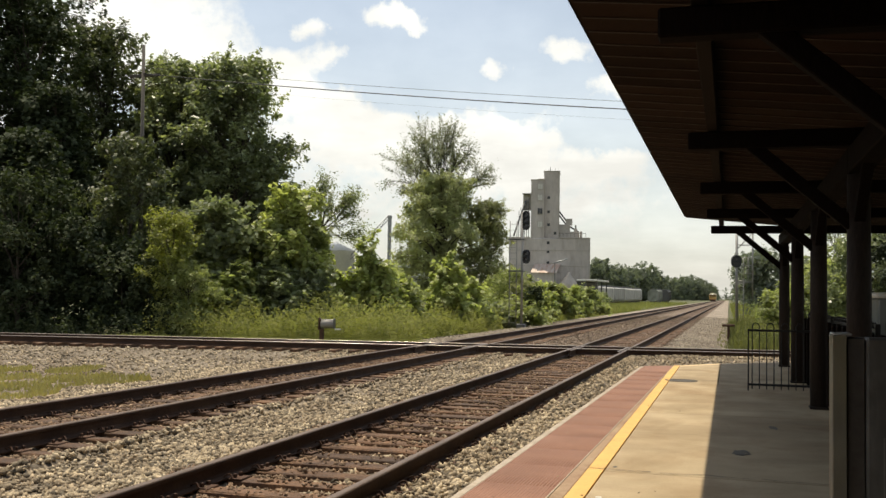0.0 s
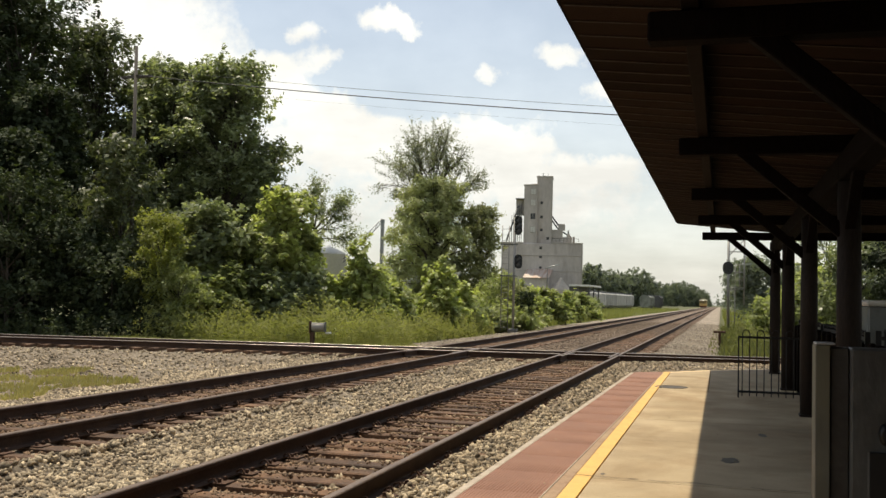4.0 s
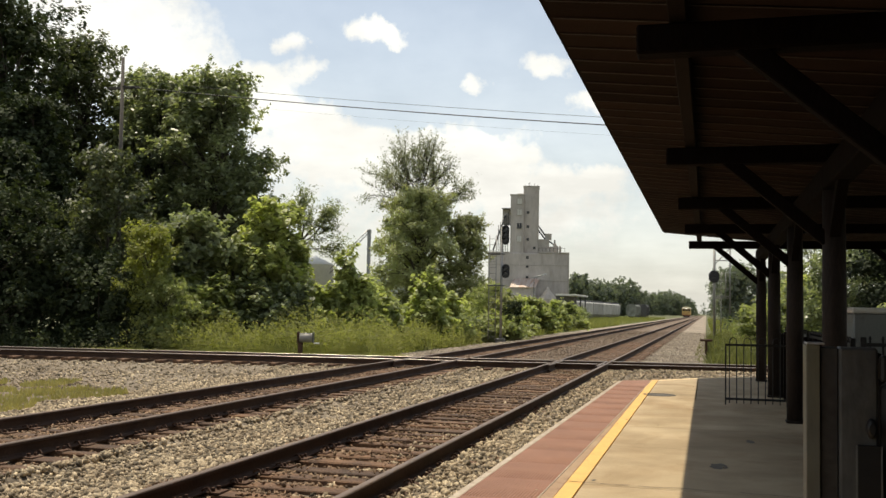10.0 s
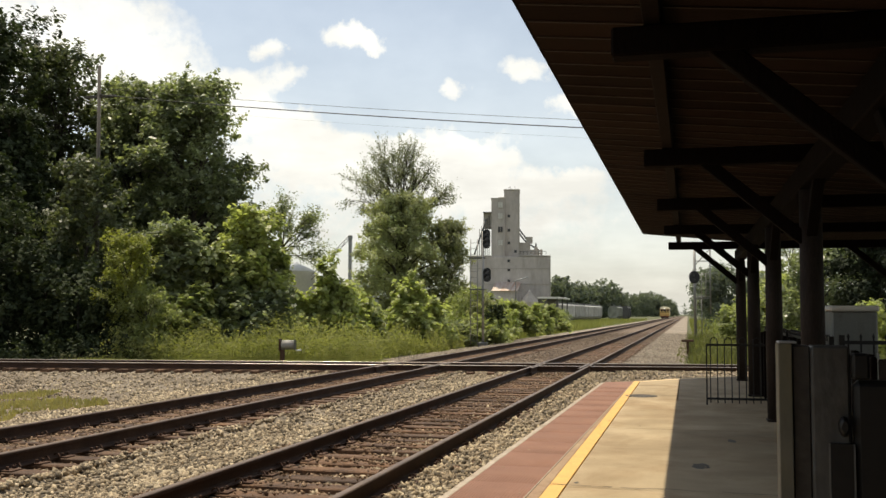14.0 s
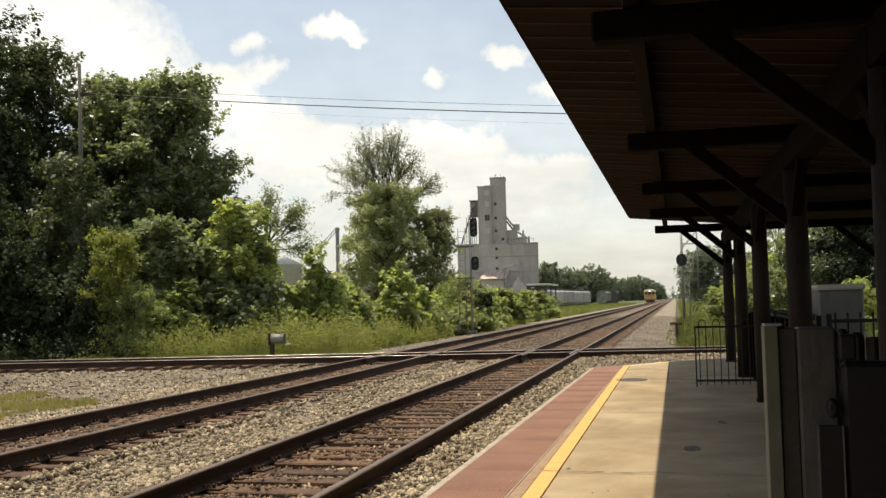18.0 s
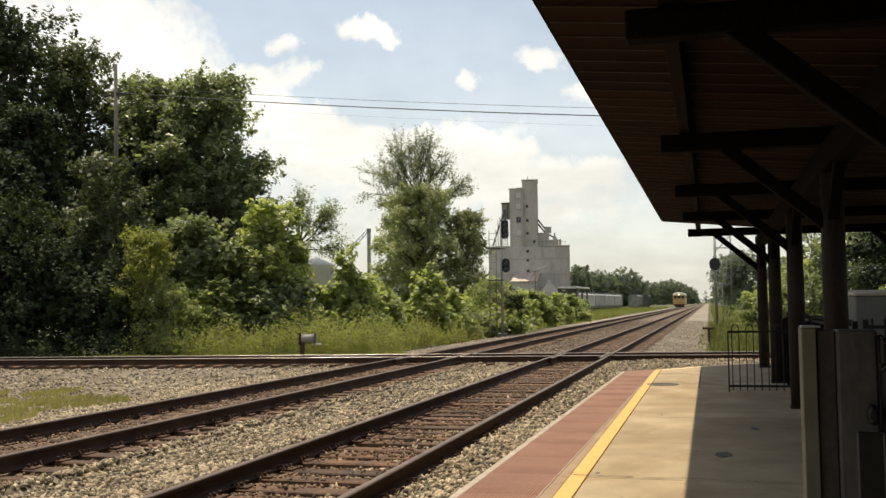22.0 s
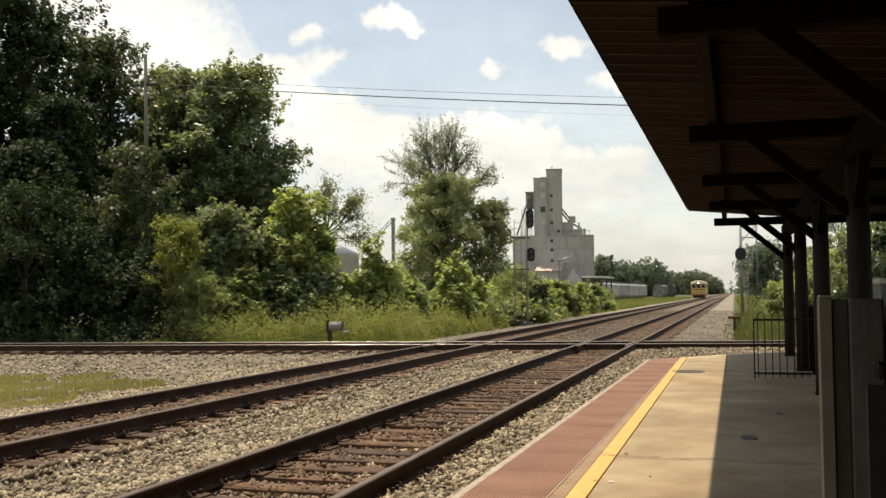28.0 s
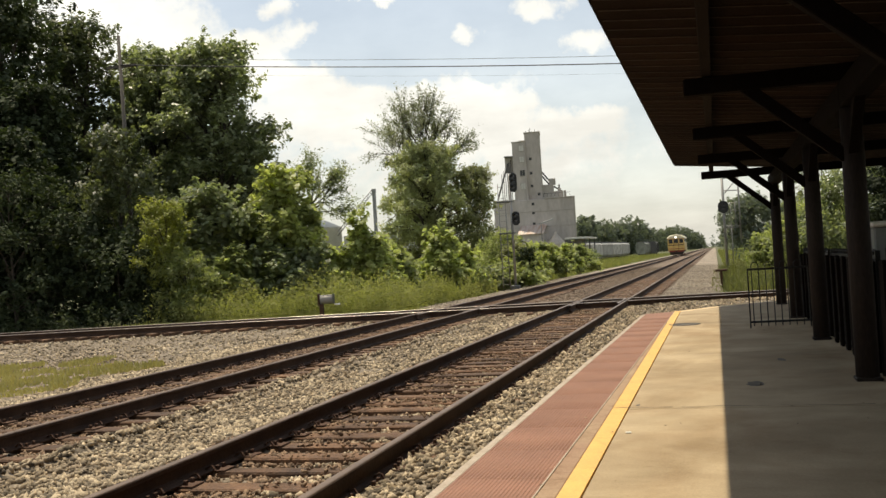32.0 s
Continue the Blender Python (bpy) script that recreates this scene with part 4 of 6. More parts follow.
# a still darker shade leaf: shade on the right-hand trees put into colour
L_DEEP_SHADE = leaf_mat("deep_shade_leaf", (0.034, 0.045, 0.02), (0.012, 0.018, 0.008), 0.15, 0.85)
# distance haze is put into these two paler, greyer leaf colours
L_FAR = leaf_mat("hazed_far_leaf", (0.165, 0.185, 0.165), (0.145, 0.163, 0.145), 0.5, 0.85)
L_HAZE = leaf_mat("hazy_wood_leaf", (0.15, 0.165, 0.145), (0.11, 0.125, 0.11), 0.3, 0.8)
L_GRASS = leaf_mat("tall_weed", (0.285, 0.285, 0.107), (0.2, 0.207, 0.08), 0.45, 0.85)
L_VERGE = leaf_mat("verge_grass", (0.205, 0.205, 0.085), (0.115, 0.122, 0.052), 0.4, 0.85)
L_STRAW = leaf_mat("dry_grass", (0.50, 0.425, 0.17), (0.32, 0.285, 0.11), 0.2, 0.85)


def leaf_cards(centres, size, r, spread=0.5, droop=0.0, out=None, up=0.55, along=None):
    """Pointed leaves, each a folded rhombus, most of them lying flat or facing outwards."""
    k = len(centres)
    n = r.randn(k, 3) * 0.5
    n[:, 2] += up
    if out is not None:
        n += out * 0.55
    n /= np.linalg.norm(n, axis=1)[:, None]
    d = np.cross(n, r.randn(k, 3) if along is None else np.cross(along + r.randn(k, 3) * 0.45, n))
    d /= np.linalg.norm(d, axis=1)[:, None]
    d[:, 2] -= droop
    s = np.cross(n, d)
    s /= np.linalg.norm(s, axis=1)[:, None]
    ln = size * r.uniform(0.55, 1.35, (k, 1))
    w = ln * spread * r.uniform(0.7, 1.2, (k, 1))
    fold = n * ln * 0.1
    c = np.asarray(centres)
    return np.stack([c - d * ln * 0.5, c + s * w * 0.5 + fold, c + d * ln * 0.5, c - s * w * 0.5 + fold], 1)


def blob_points(blobs, count, r, power=0.45, twig=0.0):
    """Points in the outer part of a set of uneven balls (x, y, z, radius, flatness), gathered into twigs; and the ways out from the balls' middles."""
    b = np.array(blobs, float)
    wt = b[:, 3] ** 2
    m = count if not twig else max(8, count // 20)
    i = r.choice(len(b), m, p=wt / wt.sum())
    d = r.randn(m, 3)
    d /= np.linalg.norm(d, axis=1)[:, None]
    d[:, 2] = np.where(d[:, 2] < -0.3, -d[:, 2] * 0.6, d[:, 2])
    rad = b[i, 3] * (r.rand(m) ** power) * (1 + 0.2 * r.randn(m))
    p = d * rad[:, None]
    p[:, 2] *= b[i, 4]
    p = b[i, :3] + p
    if twig:
        # shoots reach outwards and up, with the leaves along them
        ax = d * 0.75 + r.randn(m, 3) * 0.35
        ax[:, 2] += 0.55
        ax *= (r.uniform(1.4, 3.4, (m, 1)) * twig) / np.linalg.norm(ax, axis=1)[:, None]
        j = r.randint(0, m, count)
        u = r.rand(count, 1)
        q = r.randn(count, 3) * twig * (0.72 - 0.45 * u)
        p, d = p[j] + q + ax[j] * u, d[j]
    return p, d


def tree(name, at, trunk, blobs, leaves, size, material, label, seed, category="tree", group="", trunk_r=0.2, spread=0.55, limbs=True, droop=0.1, power=0.4, twig=1.1, up=0.55):
    """A tapered trunk with a limb to each clump of the crown, and loose leaves. Clumps are given from the tree's foot."""
    r = np.random.RandomState(seed)
    root = thing(name, label, category, at, group)
    bm = bmesh.new()
    lean = Vector((r.uniform(-0.04, 0.04), r.uniform(-0.04, 0.04), 1)) * trunk
    mids = [Vector((0, 0, -0.1)), lean * 0.35 + Vector((r.uniform(-.1, .1), r.uniform(-.1, .1), 0)), lean * 0.7, lean]
    for k in range(3):
        bm_tube(bm, mids[k], mids[k + 1], trunk_r * (1 - 0.27 * k), trunk_r * (1 - 0.27 * (k + 1)), 9, False)
    stem = part("trunk", bm, M_BARK, root)
    if limbs:
        for x, y, z, rad, fl in blobs:
            bm = bmesh.new()
            a = lean * max(0.2, min(0.95, (z - rad) / trunk * 0.8))
            c = Vector((x, y, z))
            m = a.lerp(c, 0.55) + Vector((0, 0, 0.12 * (c - a).length))
            bm_tube(bm, a, m, trunk_r * 0.34, trunk_r * 0.2, 6, False)
            bm_tube(bm, m, c, trunk_r * 0.2, trunk_r * 0.06, 6, False)
            for _ in range(4):
                e = c + Vector(r.randn(3)) * rad * 0.5
                bm_tube(bm, m.lerp(c, r.uniform(0.2, 1)), e, trunk_r * 0.09, trunk_r * 0.03, 4, False)
            part("limb", bm, M_BARK, root)
    pts, way = blob_points(blobs, leaves, r, power, size * twig)
    ok = pts[:, 2] > 0.1
    part("crown", quads("crown", leaf_cards(pts[ok], size, r, spread, droop, way[ok], up), material), None, root)
    return root


def crown(height, low, width, n, seed, top=0.35, flat=0.8, size=(0.16, 0.27)):
    """Uneven clumps filling a crown from low to height; width is its half breadth."""
    r = np.random.RandomState(seed)
    out = []
    for k in range(n):
        f = (k + r.rand()) / n
        z = low + (height - low) * f
        w = width * (math.sin(math.pi * min(1, f * (1 - top) + top * 0.75)) ** 0.7)
        a = k * 2.4 + r.uniform(-0.5, 0.5)
        d = w * (0.25 + 0.6 * r.rand())
        rad = width * r.uniform(*size) * 1.6
        out.append((d * math.cos(a), d * math.sin(a), min(z, height - rad * 0.6), rad, flat))
    return out


def open_tree(at, fork, limbs, reach, depth, tuft, size, material, label, seed, trunk_r=0.18, rise=0.25, wide=0.42):
    """A forking tree whose thin branches show between tufts of leaves. Each limb is (way out, way up)."""
    r = np.random.RandomState(seed)
    root = thing("tree", label, "tree", at)
    top = Vector((0, 0, fork))
    bm = bmesh.new()
    bm_tube(bm, (0, 0, -0.1), top, trunk_r, trunk_r * 0.7, 8, False)
    part("trunk", bm, M_BARK, root)
    tips = []

    def grow(bm, p, d, ln, rad, left):
        q = p + d * ln
        bm_tube(bm, p, q, rad, rad * 0.68, 5, False)
        if left < 4:
            tips.append((p.lerp(q, 0.6), d))
            tips.append((p.lerp(q, 0.25), d))
        if not left:
            tips.append((q, d))
            return
        for _ in range(3 if r.rand() < 0.6 else 2):
            nd = (d + Vector(r.randn(3)) * wide + Vector((0, 0, rise * 0.5))).normalized()
            grow(bm, p.lerp(q, r.uniform(0.65, 1.0)), nd, ln * r.uniform(0.6, 0.86), rad * 0.62, left - 1)

    for ox, up, start in limbs:
        bm = bmesh.new()
        d = Vector((ox, r.uniform(-0.5, 0.5), up)).normalized()
        grow(bm, top * start, d, reach * r.uniform(0.85, 1.1), trunk_r * 0.5, depth)
        part("limb", bm, M_BARK, root)
    p, way = [], []
    for q, d in tips:
        u = r.rand(tuft, 1)
        p.append(np.array(q) + np.array(d) * (u * 5.0 - 1.2) * size + r.randn(tuft, 3) * size * 0.62)
        way.append(np.tile(np.array(d), (tuft, 1)))
    p, way = np.concatenate(p), np.concatenate(way)
    part("crown", quads("crown", leaf_cards(p, size, r, 0.42, 0.0, way, 0.4, way), material), None, root)
    return root


def cone(height, low, width, n, seed):
    """Clumps of a young pointed tree, broad below and narrow at its tip."""
    r = np.random.RandomState(seed)
    out = []
    for k in range(n):
        f = ((k + r.rand()) / n) ** 0.85
        w = width * (1.0 - 0.88 * f) * r.uniform(0.75, 1.15)
        a = k * 2.4 + r.uniform(-0.5, 0.5)
        rad = max(0.16, width * 0.34 * (1.05 - 0.75 * f))
        out.append((w * 0.7 * math.cos(a), w * 0.7 * math.sin(a), low + (height - low) * f * 0.97, rad, 0.9))
    return out


# tall dark wood on the left: a row of broad trees, shade painted into most leaves
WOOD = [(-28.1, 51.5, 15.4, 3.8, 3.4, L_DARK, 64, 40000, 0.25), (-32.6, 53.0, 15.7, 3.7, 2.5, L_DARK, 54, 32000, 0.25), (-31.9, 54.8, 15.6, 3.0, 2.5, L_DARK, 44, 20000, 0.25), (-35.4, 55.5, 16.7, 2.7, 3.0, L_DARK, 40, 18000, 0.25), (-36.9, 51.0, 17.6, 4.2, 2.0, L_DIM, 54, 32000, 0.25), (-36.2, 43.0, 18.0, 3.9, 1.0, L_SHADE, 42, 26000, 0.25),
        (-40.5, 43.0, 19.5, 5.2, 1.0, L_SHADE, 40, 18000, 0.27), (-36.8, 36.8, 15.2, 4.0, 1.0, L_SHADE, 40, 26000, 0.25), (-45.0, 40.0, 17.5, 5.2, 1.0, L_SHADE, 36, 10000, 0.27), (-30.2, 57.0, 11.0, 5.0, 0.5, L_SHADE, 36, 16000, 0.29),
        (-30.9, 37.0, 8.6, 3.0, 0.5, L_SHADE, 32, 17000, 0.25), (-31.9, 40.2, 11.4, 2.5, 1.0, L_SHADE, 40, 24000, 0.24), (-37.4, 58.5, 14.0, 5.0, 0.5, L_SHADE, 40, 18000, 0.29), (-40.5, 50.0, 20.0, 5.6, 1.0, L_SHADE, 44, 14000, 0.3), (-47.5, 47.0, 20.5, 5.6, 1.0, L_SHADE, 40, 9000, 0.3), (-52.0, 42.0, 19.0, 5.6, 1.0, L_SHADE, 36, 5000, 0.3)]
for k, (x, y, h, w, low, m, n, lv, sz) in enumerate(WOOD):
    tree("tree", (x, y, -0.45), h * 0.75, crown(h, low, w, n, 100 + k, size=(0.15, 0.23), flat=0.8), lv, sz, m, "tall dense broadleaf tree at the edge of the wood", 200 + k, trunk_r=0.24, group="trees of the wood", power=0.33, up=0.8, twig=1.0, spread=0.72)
for k in range(13):
    rr = random.Random(700 + k)
    x = -45 + 1.75 * k
    h = rr.uniform(3.0, 5.2)
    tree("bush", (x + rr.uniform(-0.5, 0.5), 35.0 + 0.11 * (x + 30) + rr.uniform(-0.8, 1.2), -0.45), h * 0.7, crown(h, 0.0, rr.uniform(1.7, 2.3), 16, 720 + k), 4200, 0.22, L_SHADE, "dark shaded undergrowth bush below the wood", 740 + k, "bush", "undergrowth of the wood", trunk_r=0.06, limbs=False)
# the bushy lower wood edge
tree("bush", (-21.7, 34.8, -0.45), 3.4, crown(4.9, 1.2, 1.3, 22, 31), 12000, 0.12, L_OLIVE, "rounded yellow-green bush at the edge of the wood", 32, "bush", trunk_r=0.07, up=0.9)
tree("bush", (-20.8, 34.7, -0.45), 1.8, crown(2.9, 0.1, 1.25, 16, 44), 9000, 0.12, L_MID, "low rounded green bush beside a taller one", 45, "bush", trunk_r=0.05)
tree("bush", (-22.4, 34.6, -0.45), 1.6, crown(2.5, 0.0, 1.5, 14, 46), 7000, 0.13, L_SHADE, "dark low bush in the shade of the wood", 47, "bush", trunk_r=0.05)
tree("tree", (-21.6, 38.4, -0.45), 4.2, crown(5.5, 0.2, 1.9, 26, 33), 10000, 0.25, L_DARK, "young broad-leaved tree with dull green leaves", 34, trunk_r=0.12, up=0.9, twig=0.9, spread=0.85)
tree("tree", (-19.1, 40.6, -0.45), 4.8, crown(6.25, 0.1, 1.75, 30, 35, top=0.45), 11000, 0.25, L_SWEET, "young sweetgum tree with light green leaves", 36, trunk_r=0.1, up=1.0, twig=0.9, spread=0.85)
tree("tree", (-18.4, 41.4, -0.45), 3.3, crown(4.5, 0.1, 1.2, 20, 133), 5600, 0.25, L_MID, "young sweetgum tree with green and yellowish leaves", 134, trunk_r=0.08, up=1.0, twig=0.9, spread=0.85)
tree("tree", (-20.2, 39.4, -0.45), 3.4, crown(4.4, 0.0, 1.7, 20, 135), 7500, 0.24, L_MID, "bushy green tree at the foot of the wood", 136, trunk_r=0.08, up=1.0, twig=0.9, spread=0.85)
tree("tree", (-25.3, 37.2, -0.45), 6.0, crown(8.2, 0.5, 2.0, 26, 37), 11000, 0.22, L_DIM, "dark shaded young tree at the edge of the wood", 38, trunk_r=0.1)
tree("tree", (-28.5, 34.2, -0.45), 4.5, crown(6.4, 0.2, 3.0, 20, 39), 9000, 0.2, L_SHADE, "dark shaded thicket tree beside the crossing line", 40, trunk_r=0.1)
open_tree((-19.9, 46.0, -0.45), 5.2, [(0.9, 0.6, 0.97), (1.0, 0.0, 0.93), (0.65, 1.0, 1.0), (0.1, 1.0, 1.0), (-0.4, 1.0, 1.0), (0.85, 0.8, 1.0), (0.95, 0.4, 0.95), (0.35, 1.0, 1.0), (-0.9, 0.5, 0.9)], 0.98, 3, 10, 0.15, L_DARK, "dark young tree with open spreading sprays", 42, 0.09, 0.0, 0.27)
for k, (x, y, h, w) in enumerate([(-19.9, 37.4, 2.9, 1.2), (-18.7, 38.6, 2.6, 1.2), (-21.4, 37.6, 3.4, 1.4), (-17.9, 40.0, 2.6, 1.0), (-22.8, 37.2, 4.6, 1.5)]):
    tree("bush", (x, y, -0.45), h * 0.7, (crown if k % 2 else cone)(h, 0.1, w, 15, 830 + k), 3600, 0.24, (L_MID, L_DARK)[k % 2], "leafy green bush at the foot of the wood", 840 + k, "bush", "bushes at the foot of the wood", trunk_r=0.05, limbs=False, up=1.0, twig=0.85, spread=0.8)
# saplings in the weeds
for k, (x, y, h, w, n, m) in enumerate([(-16.35, 43.0, 4.6, 1.0, 5000, L_LIGHT), (-14.0, 49.0, 3.8, 1.4, 5600, L_LIGHT), (-14.9, 44.5, 2.4, 1.3, 3000, L_MID), (-13.3, 51.5, 2.5, 1.0, 2600, L_LIGHT),
                                         (-20.3, 36.8, 2.3, 0.6, 1400, L_LIGHT), (-17.6, 42.2, 2.7, 1.2, 3800, L_LIGHT), (-15.6, 43.4, 3.2, 1.2, 4200, L_LIGHT), (-12.8, 64.0, 3.0, 1.8, 4200, L_MID),
                                         (-12.3, 67.0, 2.7, 1.2, 2600, L_LIGHT), (-12.6, 74.0, 2.7, 1.6, 5000, L_MID), (-12.4, 82.0, 2.6, 1.7, 5000, L_LIGHT), (-12.5, 92.0, 2.4, 2.0, 5000, L_MID)]):
    tree("sapling", (x, y, -0.45), h * 0.8, cone(h, 0.7 if y < 60 and h > 2.5 else 0.25, w * 1.05, 17, 300 + k), n * 7 // 8, 0.25, m, "leafy light green sapling among tall weeds", 320 + k, "sapling", "saplings by the line", trunk_r=0.045, up=1.1, twig=0.75, spread=0.85)
# fine-leaved growth round the signal and a dark shrub on bare stems
for k, (x, y, h, w) in enumerate([(-12.7, 58.6, 3.3, 1.25), (-11.9, 58.0, 2.7, 0.9), (-13.9, 61.5, 2.9, 1.4)]):
    tree("bush", (x, y, -0.45), h * 0.7, crown(h, 0.1, w, 20, 860 + k), 7000, 0.14, (L_MID, L_VINE, L_MID)[k], "fine-leaved olive green bush around the signal", 870 + k, "bush", "bushes round the signal", trunk_r=0.05, limbs=False, up=0.9)
tree("bush", (-10.95, 57.0, -0.42), 1.2, crown(2.2, 0.8, 0.72, 14, 880), 3400, 0.12, L_SHADE, "small dark shrub on bare stems in the gravel", 881, "bush", trunk_r=0.035)
for k in range(20):
    rr = random.Random(900 + k)
    x, y = -33 + 1.12 * k + rr.uniform(-0.8, 0.8), 58 - 0.15 * k + rr.uniform(-6, 5)
    h = rr.choice((1.3, 1.7, 2.1, 2.6, 3.5)) * rr.uniform(0.9, 1.1)
    tree("bush", (x, y, -0.45), h * 0.7, (cone if k % 2 else crown)(h, 0.1, rr.uniform(1.1, 1.9), 13, 950 + k), 3200, 0.24, (L_MID, L_LIGHT, L_DARK)[k % 3], "leafy green bush in the belt of scrub", 980 + k, "bush", "bushes of the scrub belt", trunk_r=0.05, limbs=False, up=1.0, twig=0.8)
for k in range(9):
    rr = random.Random(1300 + k)
    h = rr.uniform(1.7, 2.7)
    tree("bush", (-14.6 - 1.1 * k + rr.uniform(-0.6, 0.6), 100 + 11.0 * k + rr.uniform(-3, 3), -0.45), h * 0.7, crown(h, 0.1, rr.uniform(1.4, 2.3), 12, 1310 + k), 3000, 0.26, (L_MID, L_DARK, L_LIGHT)[k % 3], "leafy green bush before the siding", 1330 + k, "bush", "bushes before the siding", trunk_r=0.05, limbs=False, up=1.0, twig=0.8)
# the tall tree in the middle: wispy top over a dense body
tree("tree", (-22.2, 75.0, -0.45), 9.5, crown(11.2, 0.5, 3.8, 70, 51, top=0.22, size=(0.13, 0.22)), 70000, 0.22, L_GREY, "tall greyish green tree clothed in vines", 52, trunk_r=0.3, up=0.7)
open_tree((-22.9, 77.5, -0.45), 9.2, [(-0.62, 0.95, 0.86), (-0.45, 1.0, 1.0), (-0.32, 1.0, 0.9), (-0.15, 1.0, 1.0), (0.0, 1.0, 0.95), (0.15, 1.0, 1.0), (0.28, 1.0, 0.96), (0.4, 1.0, 1.0), (0.5, 1.0, 0.85)],
          2.45, 4, 8, 0.2, L_WISP, "tall tree with a thin crown showing its branches", 57, 0.18, 0.1, 0.33)
tree("tree", (-18.9, 77.0, -0.45), 6.0, crown(9.2, 0.5, 2.5, 30, 55), 26000, 0.2, L_VINE, "lower dark olive tree beside a taller one", 56, trunk_r=0.15)


def weeds(name, count, x0, x1, y0, y1, height, seed, material, keep=None, base=-0.5, label="tall green and straw-coloured weeds beside the track"):
    r = np.random.RandomState(seed)
    x, y = r.uniform(x0, x1, count), r.uniform(y0, y1, count)
    if keep is not None:
        k = keep(x, y)
        x, y = x[k], y[k]
    n = len(x)
    patch = np.array([noise.noise((a * 0.5, b * 0.5, 5)) for a, b in zip(x, y)])
    h = height * r.uniform(0.5, 1.15, n) * (1 + 0.45 * patch)
    a = r.uniform(0, math.tau, n)
    w = 0.02 + 0.035 * r.rand(n) * height
    lean = r.randn(n, 2) * 0.22 * h[:, None]
    z = np.full(n, base)
    ax, ay = np.cos(a) * w, np.sin(a) * w
    v = np.stack([np.stack([x - ax, y - ay, z], 1), np.stack([x + ax, y + ay, z], 1),
                  np.stack([x + ax * 0.6 + lean[:, 0] * 0.6, y + ay * 0.6 + lean[:, 1] * 0.6, z + h * 0.7], 1), np.stack([x + lean[:, 0], y + lean[:, 1], z + h], 1)], 1)
    return tagged(new(name, quads(name, v, material)), label, "weeds", kind="stuff")


def leafy_weeds(name, count, x0, x1, y0, y1, height, size, seed, material, keep, label):
    """Broad-leaved weeds in uneven tufts."""
    r = np.random.RandomState(seed)
    m = count // 14
    x, y = r.uniform(x0, x1, m), r.uniform(y0, y1, m)
    k = keep(x, y)
    x, y = x[k], y[k]
    h = height * r.uniform(0.45, 1.2, len(x)) * (1 + 0.95 * np.array([noise.noise((a * 0.45, b * 0.45, 5)) for a, b in zip(x, y)]))
    j = np.repeat(np.arange(len(x)), 14)
    f = r.rand(len(j))
    sp = 0.16 * (1.2 - f)
    p = np.stack([x[j] + r.randn(len(j)) * sp, y[j] + r.randn(len(j)) * sp, -0.48 + h[j] * f], 1)
    out = np.stack([r.randn(len(j)), r.randn(len(j)), np.zeros(len(j))], 1) * 0.5
    return tagged(new(name, quads(name, leaf_cards(p, size, r, 0.5, 0.1, out, 0.8), material)), label, "weeds", kind="stuff")


def in_meadow(x, y):
    return (y > cross_y(x) + 8.3) & (x > -21.5) & (x < -12.2 + 0.4 * np.sin(y * 0.9) * np.sin(y * 0.37) + 0.055 * np.clip(y - 46, 0, 10) - 0.1 * np.clip(y - 58, 0, 20))


leafy_weeds("weeds", 150000, -22, -10, 31, 50, 1.2, 0.115, 61, L_GRASS, in_meadow, "tall leafy green weeds beside the track")
leafy_weeds("weeds", 70000, -24, -10.5, 48, 75, 0.95, 0.14, 67, L_GRASS, in_meadow, "tall leafy green weeds below the scrub")
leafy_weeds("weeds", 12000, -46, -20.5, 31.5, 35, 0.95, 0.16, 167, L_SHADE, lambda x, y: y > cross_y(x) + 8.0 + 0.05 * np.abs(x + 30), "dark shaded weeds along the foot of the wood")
weeds("weeds", 1500, -22, -9.4, 34, 62, 0.95, 68, L_GRASS, in_meadow)
weeds("weeds", 14000, -22, -10.5, 29, 36, 0.22, 69, L_GRASS, lambda x, y: (y > cross_y(x) + 4.2) & (y < cross_y(x) + 8.8), -0.46, "short green grass beside the crossing line")
weeds("weeds", 16000, -18, -11.4, 60, 150, 0.8, 62, L_GRASS, lambda x, y: x < -12.6)
weeds("weeds", 30000, -20, -9.6, 10.0, 19.0, 0.085, 63, L_STRAW, lambda x, y: (y < 18.0 + 1.1 * np.sin(x * 1.7) + 0.6 * np.sin(x * 4.1)) & (y < 17.6 - 0.6 * (x + 11)) & (np.sin(x * 2.1 + y * 1.6) + np.sin(y * 3.3 - x * 0.9) + np.sin(x * 5.7 + y * 0.5) > -1.0 + 0.35 * (y - 16.0)) & (x < -10.8 + 0.35 * np.sin(y * 2.0)), -0.31, "low dry grass patch in the gravel")
def beside_path(x, y):
    return x > 0.55 + 0.35 * np.sin(y * 0.7) * np.sin(y * 0.23 + 1) + 0.25 * np.sin(y * 2.9 + x)


leafy_weeds("weeds", 26000, 0.1, 9, 32, 75, 0.75, 0.11, 70, L_VERGE, beside_path, "soft green weeds beside the gravel path")
weeds("weeds", 34000, 0.1, 9, 32, 75, 0.62, 64, L_VERGE, beside_path, -0.5, "soft green grass beside the gravel path")
weeds("weeds", 2500, -0.3, 1.0, 33, 70, 0.2, 164, L_VERGE, lambda x, y: np.sin(x * 7 + y * 2.3) * np.sin(y * 0.9 + x) > 0.2, -0.34, "thin grass creeping over the gravel path's edge")
weeds("weeds", 9000, 0.6, 14, 75, 260, 1.1, 65, L_GRASS, None, -0.5, "sunlit green grass beside the gravel path")
weeds("weeds", 12000, -40, -12.5, 100, 330, 0.8, 66, L_GRASS, None, -0.5, "green meadow beyond the saplings")
